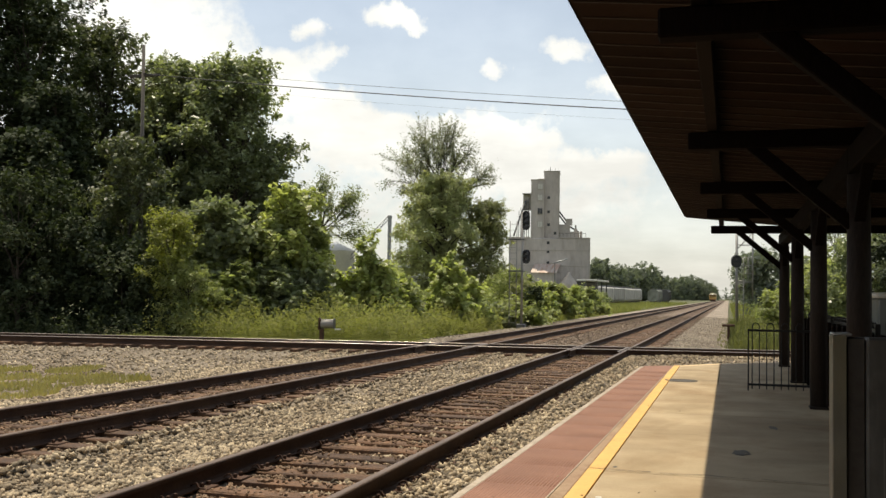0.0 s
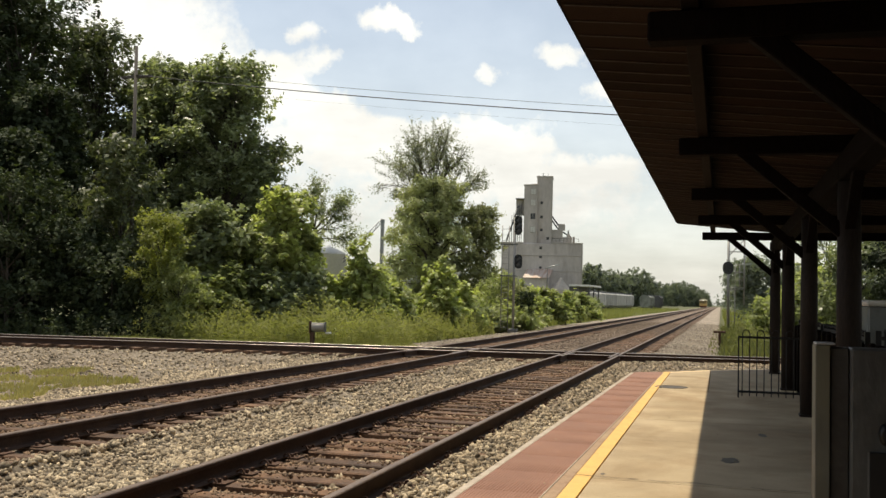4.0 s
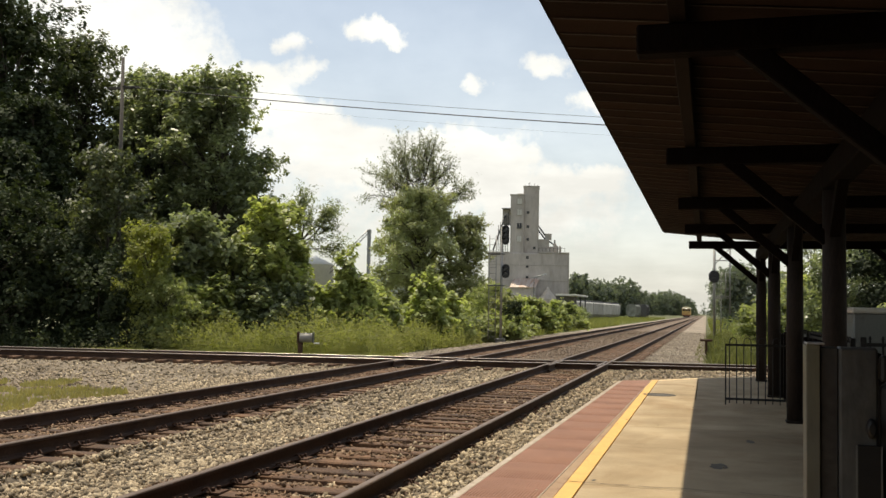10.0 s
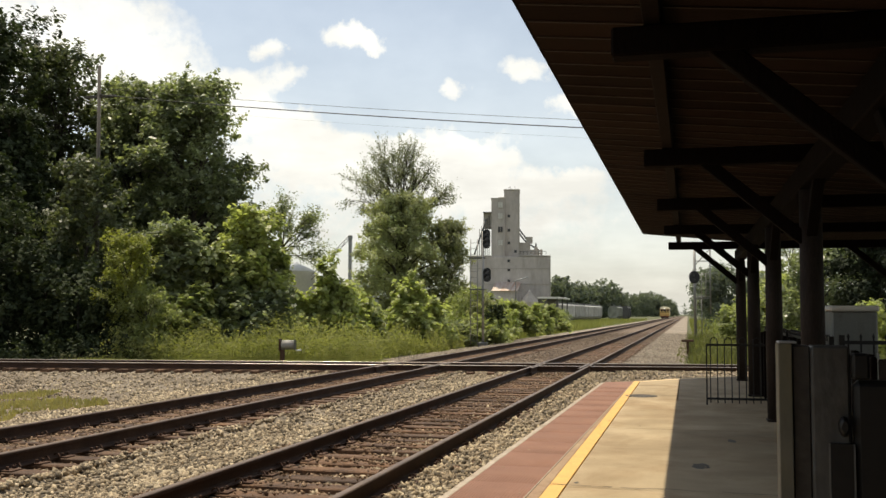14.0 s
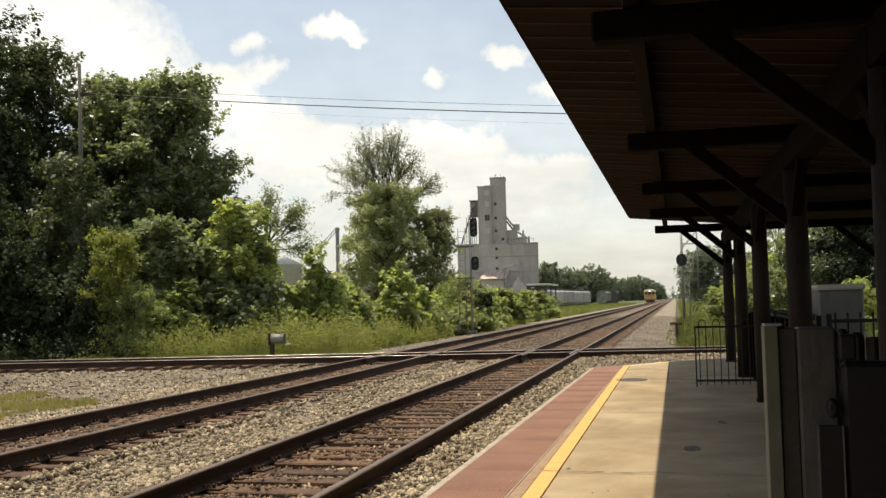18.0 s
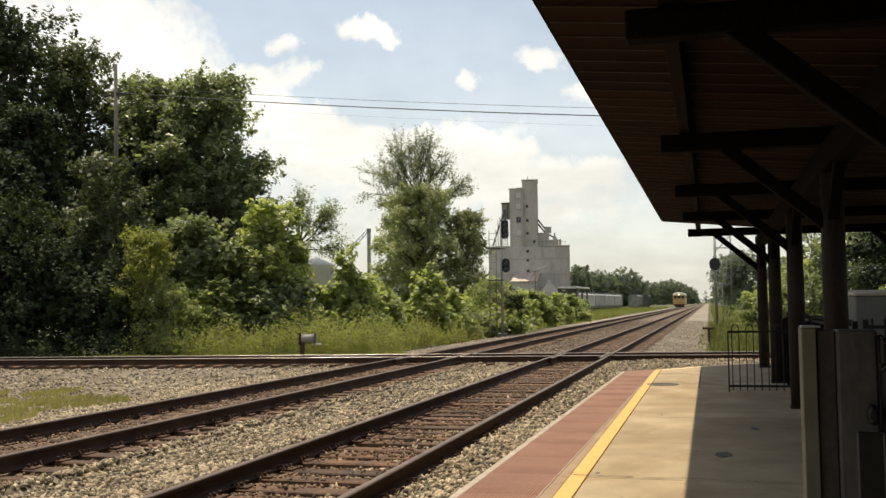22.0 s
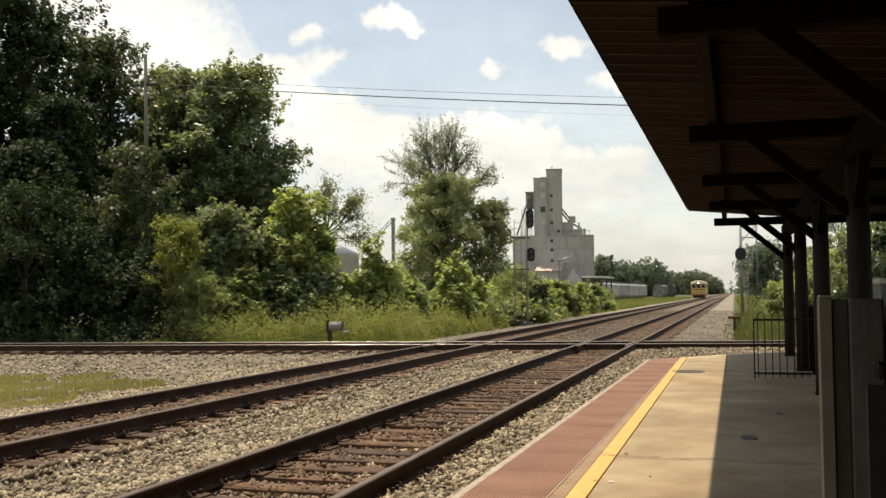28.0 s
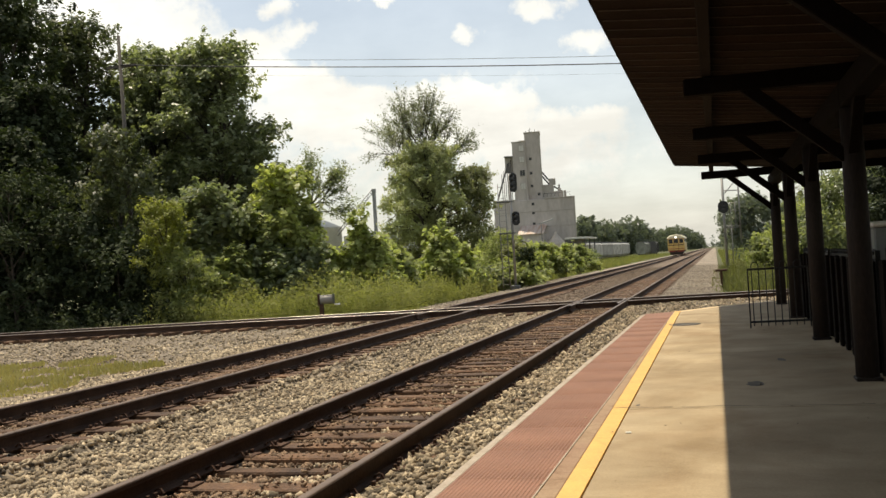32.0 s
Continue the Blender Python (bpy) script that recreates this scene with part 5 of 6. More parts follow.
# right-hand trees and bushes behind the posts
# the darkest trees here get their shade from the leaf colour
for k, (x, y, h, w, n, m) in enumerate([(5.6, 45.0, 4.4, 2.3, 9000, L_DARK), (3.9, 50.0, 2.9, 1.5, 5000, L_MID), (2.9, 58.0, 2.0, 1.2, 3000, L_MID), (7.2, 39.5, 5.8, 2.0, 12000, L_DEEP_SHADE), (5.4, 58.0, 3.9, 2.0, 6000, L_LIGHT), (8.2, 31.5, 6.6, 2.6, 12000, L_DEEP_SHADE), (11.6, 33.0, 9.5, 4.0, 14000, L_SHADE),
                                         (12.0, 26.0, 8.0, 3.4, 11000, L_SHADE), (5.2, 29.5, 2.0, 0.6, 2600, L_LIGHT), (6.6, 66.0, 8.0, 3.2, 7000, L_DARK), (8.0, 47.0, 9.0, 3.2, 14000, L_DEEP_SHADE), (7.0, 28.2, 1.9, 0.8, 3000, L_MID), (10.2, 57.0, 11.5, 4.2, 14000, L_DEEP_SHADE), (14.0, 60.0, 12.0, 4.6, 10000, L_SHADE)]):
    tree("tree", (x, y, -0.45), h * 0.75, crown(h, 0.4, w, 18, 400 + k), n if y > 34 else n * 3 // 2, 0.2 if y > 34 else 0.13, m, "dark shaded tree behind the platform fence" if m == L_DEEP_SHADE else "sunlit bushy green tree behind the platform fence", 420 + k, trunk_r=0.1, group="trees behind the fence")
for k, (x, y, h, w, n) in enumerate([(3.3, 92.0, 5.6, 2.2, 5000), (6.8, 98.0, 5.2, 2.8, 5000), (3.0, 130.0, 7.5, 3.0, 4000), (5.0, 170.0, 8.0, 4.0, 4000), (4.5, 230.0, 8.5, 4.5, 3500), (5.0, 320.0, 9.0, 5.0, 3000)]):
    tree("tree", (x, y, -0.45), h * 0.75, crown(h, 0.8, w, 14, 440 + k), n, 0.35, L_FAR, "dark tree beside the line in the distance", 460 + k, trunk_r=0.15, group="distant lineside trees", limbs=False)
# far woods along the left side
r = np.random.RandomState(71)


def far_tree(bl, x, y, h, w):
    """The clumps of one distant crown: broad in the lower half, drawn up to an uneven tip."""
    n = max(4, int(h / 2.2))
    for j in range(n):
        f = (j + 0.4) / n
        rad = w * (0.62 if f < 0.55 else 0.62 - 0.75 * (f - 0.55)) * r.uniform(0.75, 1.15)
        bl.append((x + r.uniform(-0.45, 0.45) * w, y + r.uniform(-3, 3), h * f - 0.5, rad, 1.15))


bl = []
for k in range(120):
    f = ((k * 0.618) % 1.0)
    y = 398 + 150 * f + r.uniform(-12, 12)
    px = 236 - 128 * f
    h = (56 + 6 * math.sin(f * 9.0) - 20 * max(0, f - 0.78) / 0.22) * y / 1720 + 1.2 + r.uniform(-3.2, 1.4)
    far_tree(bl, -px * y / 1720, y, h, r.uniform(2.8, 4.2))
for k in range(150):
    f = ((k * 0.618) % 1.0)
    y = 690 + 260 * f + r.uniform(-20, 20)
    px = 128 - 108 * f
    h = (33 + 4 * math.exp(-((f - 0.62) / 0.16) ** 2) - 14 * max(0, f - 0.75) / 0.25) * y / 1720 + 1.2 + r.uniform(-2.4, 1.6)
    far_tree(bl, -px * y / 1720, y, h, r.uniform(3.0, 4.6))
pts, way = blob_points(bl, 140000, r, 0.35, 0.8)
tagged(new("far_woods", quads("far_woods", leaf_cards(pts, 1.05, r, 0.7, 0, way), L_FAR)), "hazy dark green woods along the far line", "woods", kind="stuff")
bl = []
for k in range(90):
    # low trees and roofs' height of scrub where the line runs out of sight
    y = 1500 + 500 * r.rand()
    far_tree(bl, r.uniform(-46, 70), y, r.uniform(5.0, 9.5), r.uniform(4, 6))
for k in range(60):
    f = k / 60.0
    far_tree(bl, 9 + 4 * f + r.uniform(-3, 3), 360 + 1100 * f, 10.5, r.uniform(3, 4.5))
for k in range(120):
    x = -420 + 345 * k / 120.0
    far_tree(bl, x + r.uniform(-5, 5), 470 + r.uniform(-20, 20), r.uniform(11, 16), r.uniform(4, 6))
    far_tree(bl, 14 + 220 * k / 120.0 + r.uniform(-4, 4), 480 + r.uniform(-20, 20), r.uniform(8, 12), r.uniform(4, 6))
pts, way = blob_points(bl, 40000, r, 0.4, 1.2)
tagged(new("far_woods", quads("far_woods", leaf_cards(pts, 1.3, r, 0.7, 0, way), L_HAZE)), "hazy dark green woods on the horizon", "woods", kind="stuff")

# ---------------------------------------------------------------- grain elevator
M_ELEV = mat("grey_concrete_elevator", (0.55, 0.495, 0.45), 0.9, 0, 0.1, 0.25, 1.5, 0.1, (0.42, 0.375, 0.335), stretch=(1, 1, 0.35))
M_ELEV_D = mat("stained_elevator_concrete", (0.44, 0.40, 0.345), 0.9, 0, 0.12, 0.2, 1.5, 0.1)
stain(M_ELEV, 0.35, 0.5, 0.72, 0.6, (1, 1, 0.25), (0.72, 0.68, 0.64))
M_GLASS_D = mat("dark_window_pane", (0.03, 0.03, 0.035), 0.3, 0, 0.2, 1, 5, 0)
M_PANE_W = mat("whitewashed_panel", (0.62, 0.60, 0.55), 0.8, 0, 0.1, 0.5, 3, 0)
M_RUST = mat("rusty_sheet_roof", (0.46, 0.31, 0.23), 0.7, 0.2, 0.2, 0.7, 4, 0.1, (0.60, 0.52, 0.45), stretch=(1.5, 0.2, 0.2), edge=0.4)
M_BINROOF = mat("white_sheet_roof", (0.80, 0.79, 0.76), 0.5, 0, 0.08, 1, 8, 0.02)
M_STEEL = mat("galvanised_steel", (0.42, 0.42, 0.41), 0.5, 0.6, 0.15, 3, 40, 0.05)
M_STEEL_D = mat("weathered_steel", (0.16, 0.16, 0.155), 0.6, 0.5, 0.25, 3, 40, 0.1)
elevator = thing("grain_elevator", "tall grey concrete grain elevator with a stepped headhouse", "grain elevator", (-0.59, 357.5, -0.5), rz=9)
one_box("silo_block", (-77.0, 0, 0), (-47.9, 22, 22.7), M_ELEV, elevator, 0.15)
one_box("headhouse", (-64.6, 2, 22.7), (-59.0, 12, 47.2), M_ELEV, elevator, 0.12)
one_box("stair_tower", (-69.2, 0.6, 0), (-64.38, 10, 43.9), M_ELEV, elevator, 0.12)
one_box("upper_gallery", (-58.98, 3, 22.7), (-55.0, 12, 28.0), M_ELEV_D, elevator, 0.1)
one_box("upper_gallery", (-54.98, 3, 22.7), (-51.6, 12, 25.4), M_ELEV_D, elevator, 0.1)
one_box("dust_house", (-72.2, 3, 33.5), (-69.25, 8, 39.0), M_ELEV_D, elevator, 0.1)
one_box("coping", (-77.2, -0.2, 22.7), (-69.25, 0.5, 23.1), M_ELEV_D, elevator, 0.05)
one_box("coping", (-58.85, -0.2, 22.7), (-47.7, 0.5, 23.1), M_ELEV_D, elevator, 0.05)
for z0, m in ((40.6, M_PANE_W), (36.6, M_PANE_W), (31.6, M_GLASS_D), (26.8, M_PANE_W), (19.6, M_PANE_W), (16.9, M_GLASS_D), (12.4, M_PANE_W)):
    w = one_box("window_frame", (-66.9, 0.36, z0 - 0.15), (-64.9, 0.62, z0 + 2.15), M_ELEV_D, elevator)
    one_box("pane", (-66.7, 0.3, z0), (-65.1, 0.4, z0 + 2.0), m, w)
    one_box("mullion", (-65.95, 0.26, z0), (-65.85, 0.3, z0 + 2.0), M_ELEV_D, w)
for z0, x0 in ((37.2, -63.4), (32.0, -63.4), (27.3, -63.4), (24.2, -61.0), (20.6, -63.4), (17.4, -63.4), (13.4, -63.4), (9.6, -63.4), (6.4, -63.4)):
    y0 = -0.03 if z0 < 22 else 1.97
    w = one_box("window_frame", (x0, y0 - 0.02, z0 - 0.1), (x0 + 1.15, y0 + 0.1, z0 + 1.1), M_ELEV_D, elevator)
    one_box("pane", (x0 + 0.12, y0 - 0.06, z0), (x0 + 1.03, y0, z0 + 0.95), M_GLASS_D, w)
# cast ledges and board-marked lift lines of the poured walls
for z0 in (18.2, 12.6, 7.4):
    one_box("ledge", (-77.0, -0.14, z0), (-47.9, 0.02, z0 + 0.22), M_ELEV_D, elevator, 0.03)
one_box("ledge", (-69.4, 0.4, 43.9), (-64.3, 10.2, 44.2), M_ELEV_D, elevator, 0.03)
one_box("ledge", (-64.8, 1.8, 47.2), (-58.8, 12.2, 47.5), M_ELEV_D, elevator, 0.03)
one_box("corner_strip", (-48.3, -0.16, 0), (-47.75, 0.02, 22.9), M_ELEV_D, elevator, 0.03, "darker strip down the corner of the block")
one_box("corner_strip", (-59.3, 1.9, 22.7), (-58.9, 2.02, 47.2), M_ELEV_D, elevator, 0.03, "darker strip down the corner of the headhouse")
for k in range(5):
    one_tube("roof_antenna", (-64.0 + 1.1 * k, 4.0, 47.4), (-64.0 + 1.1 * k, 4.0, 48.2 + 0.5 * (k % 2)), 0.06, M_STEEL_D, elevator, 5)
for x0, x1, z0, z1 in ((-56.6, -54.2, 28.0, 30.2), (-53.6, -52.4, 25.4, 26.6), (-51.4, -50.6, 23.45, 25.6), (-66.8, -64.6, 43.9, 44.9)):
    one_box("roof_housing", (x0, 4, z0), (x1, 8, z1), M_ELEV_D, elevator, 0.1)
for k in range(8):
    one_tube("roof_rail_post", (-58.8 + 1.35 * k, 0.2, 23.4), (-58.8 + 1.35 * k, 0.2, 24.6), 0.07, M_STEEL_D, elevator, 5)
one_tube("roof_rail", (-58.8, 0.2, 24.6), (-49.3, 0.2, 24.6), 0.07, M_STEEL_D, elevator, 5)
one_box("balcony", (-72.4, 1.5, 33.0), (-69.2, 3.0, 33.3), M_STEEL_D, elevator)
one_box("balcony", (-72.4, 1.5, 38.9), (-69.2, 3.0, 39.2), M_STEEL_D, elevator)
one_tube("mast", (-62.5, 7, 46.4), (-62.5, 7, 49.4), 0.12, M_STEEL_D, elevator, 6)
for a, b in (((-59.4, 6, 33.5), (-55.4, 6, 28.2)), ((-59.4, 6, 32.0), (-56.5, 6, 28.2)), ((-53.0, 6, 25.4), (-53.0, 6, 28.0)), ((-51.9, 6, 25.4), (-55.0, 6, 27.4))):
    one_tube("grain_spout", a, b, 0.28, M_STEEL_D, elevator, 8)
for k in range(6):
    one_tube("stair_rail", (-73.6 + 0.7 * k, 2.5, 23.2), (-73.6 + 0.7 * k, 2.5, 33 + 1.0 * k), 0.12, M_STEEL_D, elevator, 6)
one_tube("grain_spout", (-75.5, 2, 23.4), (-71.2, 2, 36.5), 0.3, M_STEEL_D, elevator, 8)
shed = thing("loading_shed", "low loading shed with a rusty sheet metal roof", "shed", (0, 340, -0.5))
one_box("wall", (-67.0, 0, 0), (-58.3, 9, 10.0), M_ELEV, shed)
bm = bmesh.new()
bm_box(bm, (-67.4, -0.7, 9.9), (-58.0, 7.5, 10.1))
for v in bm.verts:
    v.co.z += 3.4 * (v.co.y + 0.7) / 8.2
roof = part("roof", bm, M_RUST, shed, "rusty corrugated roof")
for k in range(10):
    one_beam("roof_seam", (-67.1 + k, -0.7, 10.14), (-67.1 + k, 7.5, 13.54), 0.12, 0.1, M_RUST, roof)
one_tube("pipe", (-59.4, -1, 13.4), (-54.2, -1, 14.9), 0.22, M_STEEL, shed, 8)
one_tube("pipe_leg", (-58.6, -1, 0), (-58.6, -1, 13.6), 0.16, M_STEEL_D, shed, 6)
bm = bmesh.new()
bm_lathe(bm, [(3.4, 0), (3.4, 6.0), (3.45, 6.1), (0.5, 9.6), (0.5, 10.2), (0.1, 10.3)], (-54.0, 1.0, 0), sides=24)
part("hopper", bm, M_ELEV, shed, "pale round hopper with a cone top")
M_LEG = mat("galvanised_leg", (0.30, 0.30, 0.285), 0.6, 0.2, 0.2, 1, 10, 0.05)
silo = thing("bucket_elevator", "thin steel bucket elevator leg with a slanting spout", "conveyor", (-71.0, 200, -0.5))
one_box("leg", (-0.3, -0.4, 0), (0.3, 0.4, 18.3), M_LEG, silo, 0.05)
one_box("head", (-0.38, -0.5, 18.0), (0.38, 0.5, 18.9), M_LEG, silo, 0.1)
for dz in (0.0, 0.9):
    one_tube("conveyor_chord", (-0.4, 0, 17.9 + dz), (-9.0, 0, 9.2 + dz), 0.1, M_STEEL, silo, 6)
for k in range(12):
    a, b = 17.9 - 0.725 * k, 17.9 - 0.725 * (k + 1)
    one_tube("conveyor_lattice", (-0.4 - 0.7167 * k, 0, a + (0.9 if k % 2 else 0)), (-0.4 - 0.7167 * (k + 1), 0, b + (0 if k % 2 else 0.9)), 0.06, M_STEEL, silo, 5)
for k in range(7):
    one_box("leg_flange", (-0.36, -0.46, 2.0 + 2.5 * k), (0.36, 0.46, 2.2 + 2.5 * k), M_STEEL, silo, 0.02)
bm = bmesh.new()
bm_lathe(bm, [(4.3, 0), (4.3, 11.0), (4.4, 11.05), (4.4, 11.15)], (-13.4, 2, 0), sides=32)
grain_bin = part("bin", bm, M_PANE_W, silo, "round pale grain bin")
bm = bmesh.new()
bm_lathe(bm, [(4.5, 11.16), (0.5, 13.1), (0.5, 13.35), (0.2, 13.45)], (-13.4, 2, 0), sides=32)
part("bin_roof", bm, M_BINROOF, grain_bin, "bright white cone roof")
one_box("store", (-8.85, 3, 0), (5.0, 12, 9.15), M_PANE_W, silo, 0.05, "pale metal storage shed")

# ---------------------------------------------------------------- freight cars on the siding
M_CAR = mat("grey_hopper_car", (0.50, 0.48, 0.44), 0.6, 0.1, 0.18, 0.4, 8, 0.05, (0.33, 0.31, 0.275), rand=0.2)
M_CAR_W = mat("mossy_grey_wagon", (0.30, 0.30, 0.26), 0.7, 0.1, 0.25, 0.5, 8, 0.05, (0.13, 0.14, 0.10))
M_CAR_D = mat("dark_hopper_car", (0.10, 0.095, 0.09), 0.7, 0.1, 0.2, 1, 8, 0.05)


def hopper_car(at, rz, body, length, label):
    car = thing("hopper_car", label, "railway wagon", at, "freight cars on the siding", rz=rz)
    bm = bmesh.new()
    n = len(HOPPER)
    hl = length / 2
    ring = [[bm.verts.new((x, y, z)) for x, z in HOPPER] for y in (-hl, hl)]
    for i in range(n):
        bm.faces.new((ring[0][i], ring[0][(i + 1) % n], ring[1][(i + 1) % n], ring[1][i]))
    bm.faces.new(ring[0][::-1])
    bm.faces.new(ring[1])
    b = part("body", bm, body, car)
    one_box("roof_band", (-1.05, -hl + 0.1, 4.25), (1.05, hl - 0.1, 4.55), M_CAR_D, b, 0.03, "dark band along the top")
    for k in range(12):
        y = -hl + length * (k + 0.5) / 12
        for s in (-1, 1):
            one_box("rib", (s * 1.5 - 0.05, y - 0.05, 1.2), (s * 1.5 + 0.05, y + 0.05, 3.9), body, b)
    for s in (-1, 1):
        t = one_box("truck", (-1.1, s * (hl - 1.6) - 1.2, 0.35), (1.1, s * (hl - 1.6) + 1.2, 0.75), M_CAR_D, car, 0.05)
        for yy in (-0.85, 0.85):
            for sx in (-0.75, 0.75):
                bm = bmesh.new()
                bm_lathe(bm, [(0.46, -0.07), (0.46, 0.07)], (sx, s * (hl - 1.6) + yy, 0.46), "x", 16)
                part("wheel", bm, M_RAIL, t)
    return car


HOPPER = [(-0.9, 0.7), (0.9, 0.7), (1.5, 1.3), (1.5, 3.9), (0.8, 4.4), (-0.8, 4.4), (-1.5, 3.9), (-1.5, 1.3)]
for k in range(5):
    y = 213 + 17.0 * k
    hopper_car((-29.4 + 0.044 * (y - 205), y, -0.45), -2.5, M_CAR, 16.2, "pale grey covered hopper wagon standing on the siding")
hopper_car((-22.0, 312, -0.45), -10, M_CAR_W, 6.6, "short pale grey wagon standing in the meadow")
hopper_car((-19.6, 322, -0.45), -6, M_CAR_D, 5.0, "dark wagon standing behind a pale one")
shelter = thing("loading_canopy", "dark loading canopy with a pale roof over the siding", "canopy", (-28.4, 194, -0.5), rz=-2.5)
one_box("roof", (0.3, -5, 4.9), (4.4, 9, 5.25), M_PANE_W, shelter, 0.05)
for sx in (0.7, 4.0):
    for yy in (-4, 2, 8):
        one_box("post", (sx - 0.12, yy - 0.12, 0), (sx + 0.12, yy + 0.12, 4.9), M_CAR_D, shelter)
one_box("wall", (0.35, -4.7, 0), (2.1, 8.7, 4.9), M_CAR_D, shelter)

# ---------------------------------------------------------------- signals, poles, wires
M_SIG = mat("black_signal_paint", (0.018, 0.018, 0.018), 0.55, 0, 0.2, 4, 30, 0.05)
M_LENS = mat("dark_signal_lens", (0.02, 0.02, 0.025), 0.15, 0, 0.1, 4, 30, 0)
M_ALU = mat("silver_mast_paint", (0.30, 0.29, 0.27), 0.5, 0.5, 0.15, 3, 40, 0.05)


def signal_head(parent, x, y, z, lamps, facing=-1, w=0.36):
    """A rounded black backboard with hooded lenses, facing along the line."""
    h = 0.30 * lamps + 0.2
    bm = bmesh.new()
    n = 24
    pts = []
    for i in range(n):
        a = i * math.tau / n
        pts.append((w * math.cos(a) * 0.62, (h / 2 - w * 0.62) * (1 if math.sin(a) > 0 else -1) + w * 0.62 * math.sin(a)))
    front = [bm.verts.new((x + p, y - 0.01, z + q)) for p, q in pts]
    back = [bm.verts.new((x + p, y + 0.03, z + q)) for p, q in pts]
    bm.faces.new(front)
    bm.faces.new(back[::-1])
    for i in range(n):
        bm.faces.new((front[i], back[i], back[(i + 1) % n], front[(i + 1) % n]))
    board = part("signal_head", bm, M_SIG, parent, "rounded black signal backboard")
    one_box("lamp_case", (x - 0.12, y + 0.03, z - h / 2 + 0.1), (x + 0.12, y + 0.32, z + h / 2 - 0.1), M_SIG, board, 0.02)
    for k in range(lamps):
        zz = z + (k - (lamps - 1) / 2) * 0.30
        bm = bmesh.new()
        bm_lathe(bm, [(0.1, 0), (0.1, 0.02)], (x, y - 0.03, zz), "y", 14)
        part("lens", bm, M_LENS, board)
        bm = bmesh.new()
        rings = bm_tube(bm, (x, y - 0.02, zz), (x, y - 0.26, zz + 0.0), 0.125, 0.125, 12, False)
        bmesh.ops.delete(bm, geom=[v for v in bm.verts if v.co.z < zz - 0.05], context="VERTS")
        part("hood", bm, M_SIG, board)
    return board


def ladder(parent, x, y, z0, z1, w=0.42):
    lad = one_tube("ladder", (x - w / 2, y, z0), (x - w / 2, y, z1), 0.028, M_ALU, parent, 6)
    one_tube("ladder_rail", (x + w / 2, y, z0), (x + w / 2, y, z1), 0.028, M_ALU, lad, 6)
    for k in range(int((z1 - z0) / 0.33)):
        one_tube("rung", (x - w / 2, y, z0 + 0.2 + 0.33 * k), (x + w / 2, y, z0 + 0.2 + 0.33 * k), 0.014, M_ALU, lad, 5)
    return lad


sig = thing("railway_signal", "silver signal mast with two black heads and a ladder", "railway signal", (-11.12, 54.1, -0.4), "signals by the line")
one_tube("mast", (0, 0, 0), (0, 0, 6.55), 0.075, M_ALU, sig, 12)
one_box("base", (-0.25, -0.25, -0.1), (0.25, 0.25, 0.25), M_STEEL_D, sig, 0.03)
signal_head(sig, 0.22, -0.1, 6.1, 3)
signal_head(sig, 0.26, -0.1, 4.05, 2)
one_box("bracket", (0, -0.05, 5.6), (0.3, 0.05, 5.7), M_ALU, sig)
one_box("bracket", (0, -0.05, 3.7), (0.3, 0.05, 3.8), M_ALU, sig)
ladder(sig, -0.58, 0.3, 0.1, 6.1, 0.4)
one_box("platform_bracket", (-0.8, -0.1, 3.2), (0.1, 0.5, 3.26), M_STEEL_D, sig)
one_box("platform_bracket", (-0.8, -0.1, 5.0), (0.1, 0.5, 5.06), M_STEEL_D, sig)
sig = thing("railway_signal", "grey signal mast with a black head and a braced frame", "railway signal", (0.6, 64.6, -0.4), "signals by the line")
one_tube("mast", (0, 0, 0), (0, 0, 6.3), 0.08, M_ALU, sig, 12)
one_box("base", (-0.25, -0.25, -0.1), (0.25, 0.25, 0.25), M_STEEL_D, sig, 0.03)
signal_head(sig, -0.02, -0.12, 4.25, 2, w=0.54)
one_tube("rear_post", (0.98, 0.5, 1.9), (0.98, 0.5, 6.3), 0.05, M_ALU, sig, 8)
for z in (6.1, 5.3, 3.0, 2.9):
    one_tube("brace", (0, 0, z), (0.98, 0.5, z), 0.035, M_ALU, sig, 6)
one_tube("brace", (0, 0, 5.0), (0.98, 0.5, 6.1), 0.03, M_ALU, sig, 6)
for x in (0.42, 0.7):
    one_tube("cage_bar", (x, 0.3, 3.0), (x, 0.3, 4.5), 0.022, M_ALU, sig, 6)
for z in (3.0, 3.5, 4.0, 4.5):
    one_tube("cage_bar", (0.42, 0.3, z), (0.98, 0.5, z), 0.022, M_ALU, sig, 6)
ladder(sig, 0.25, 0.35, 0.0, 3.0, 0.34)

M_POLE = mat("grey_pole_wood", (0.10, 0.088, 0.074), 0.9, 0, 0.3, 2, 30, 0.3, stretch=(1, 1, 0.2))
pole = thing("utility_pole", "weathered wooden utility pole rising among the trees", "utility pole", (-25.85, 39.0, -0.5))
one_tube("shaft", (0, 0, 0), (-0.2, 0, 13.3), 0.11, M_POLE, pole, 12, 0.075)
one_box("cross_arm", (-0.9, -0.06, 11.8), (0.7, 0.06, 11.92), M_POLE, pole)
M_WIRE = mat("black_cable", (0.02, 0.02, 0.022), 0.6, 0, 0.1, 2, 20, 0)


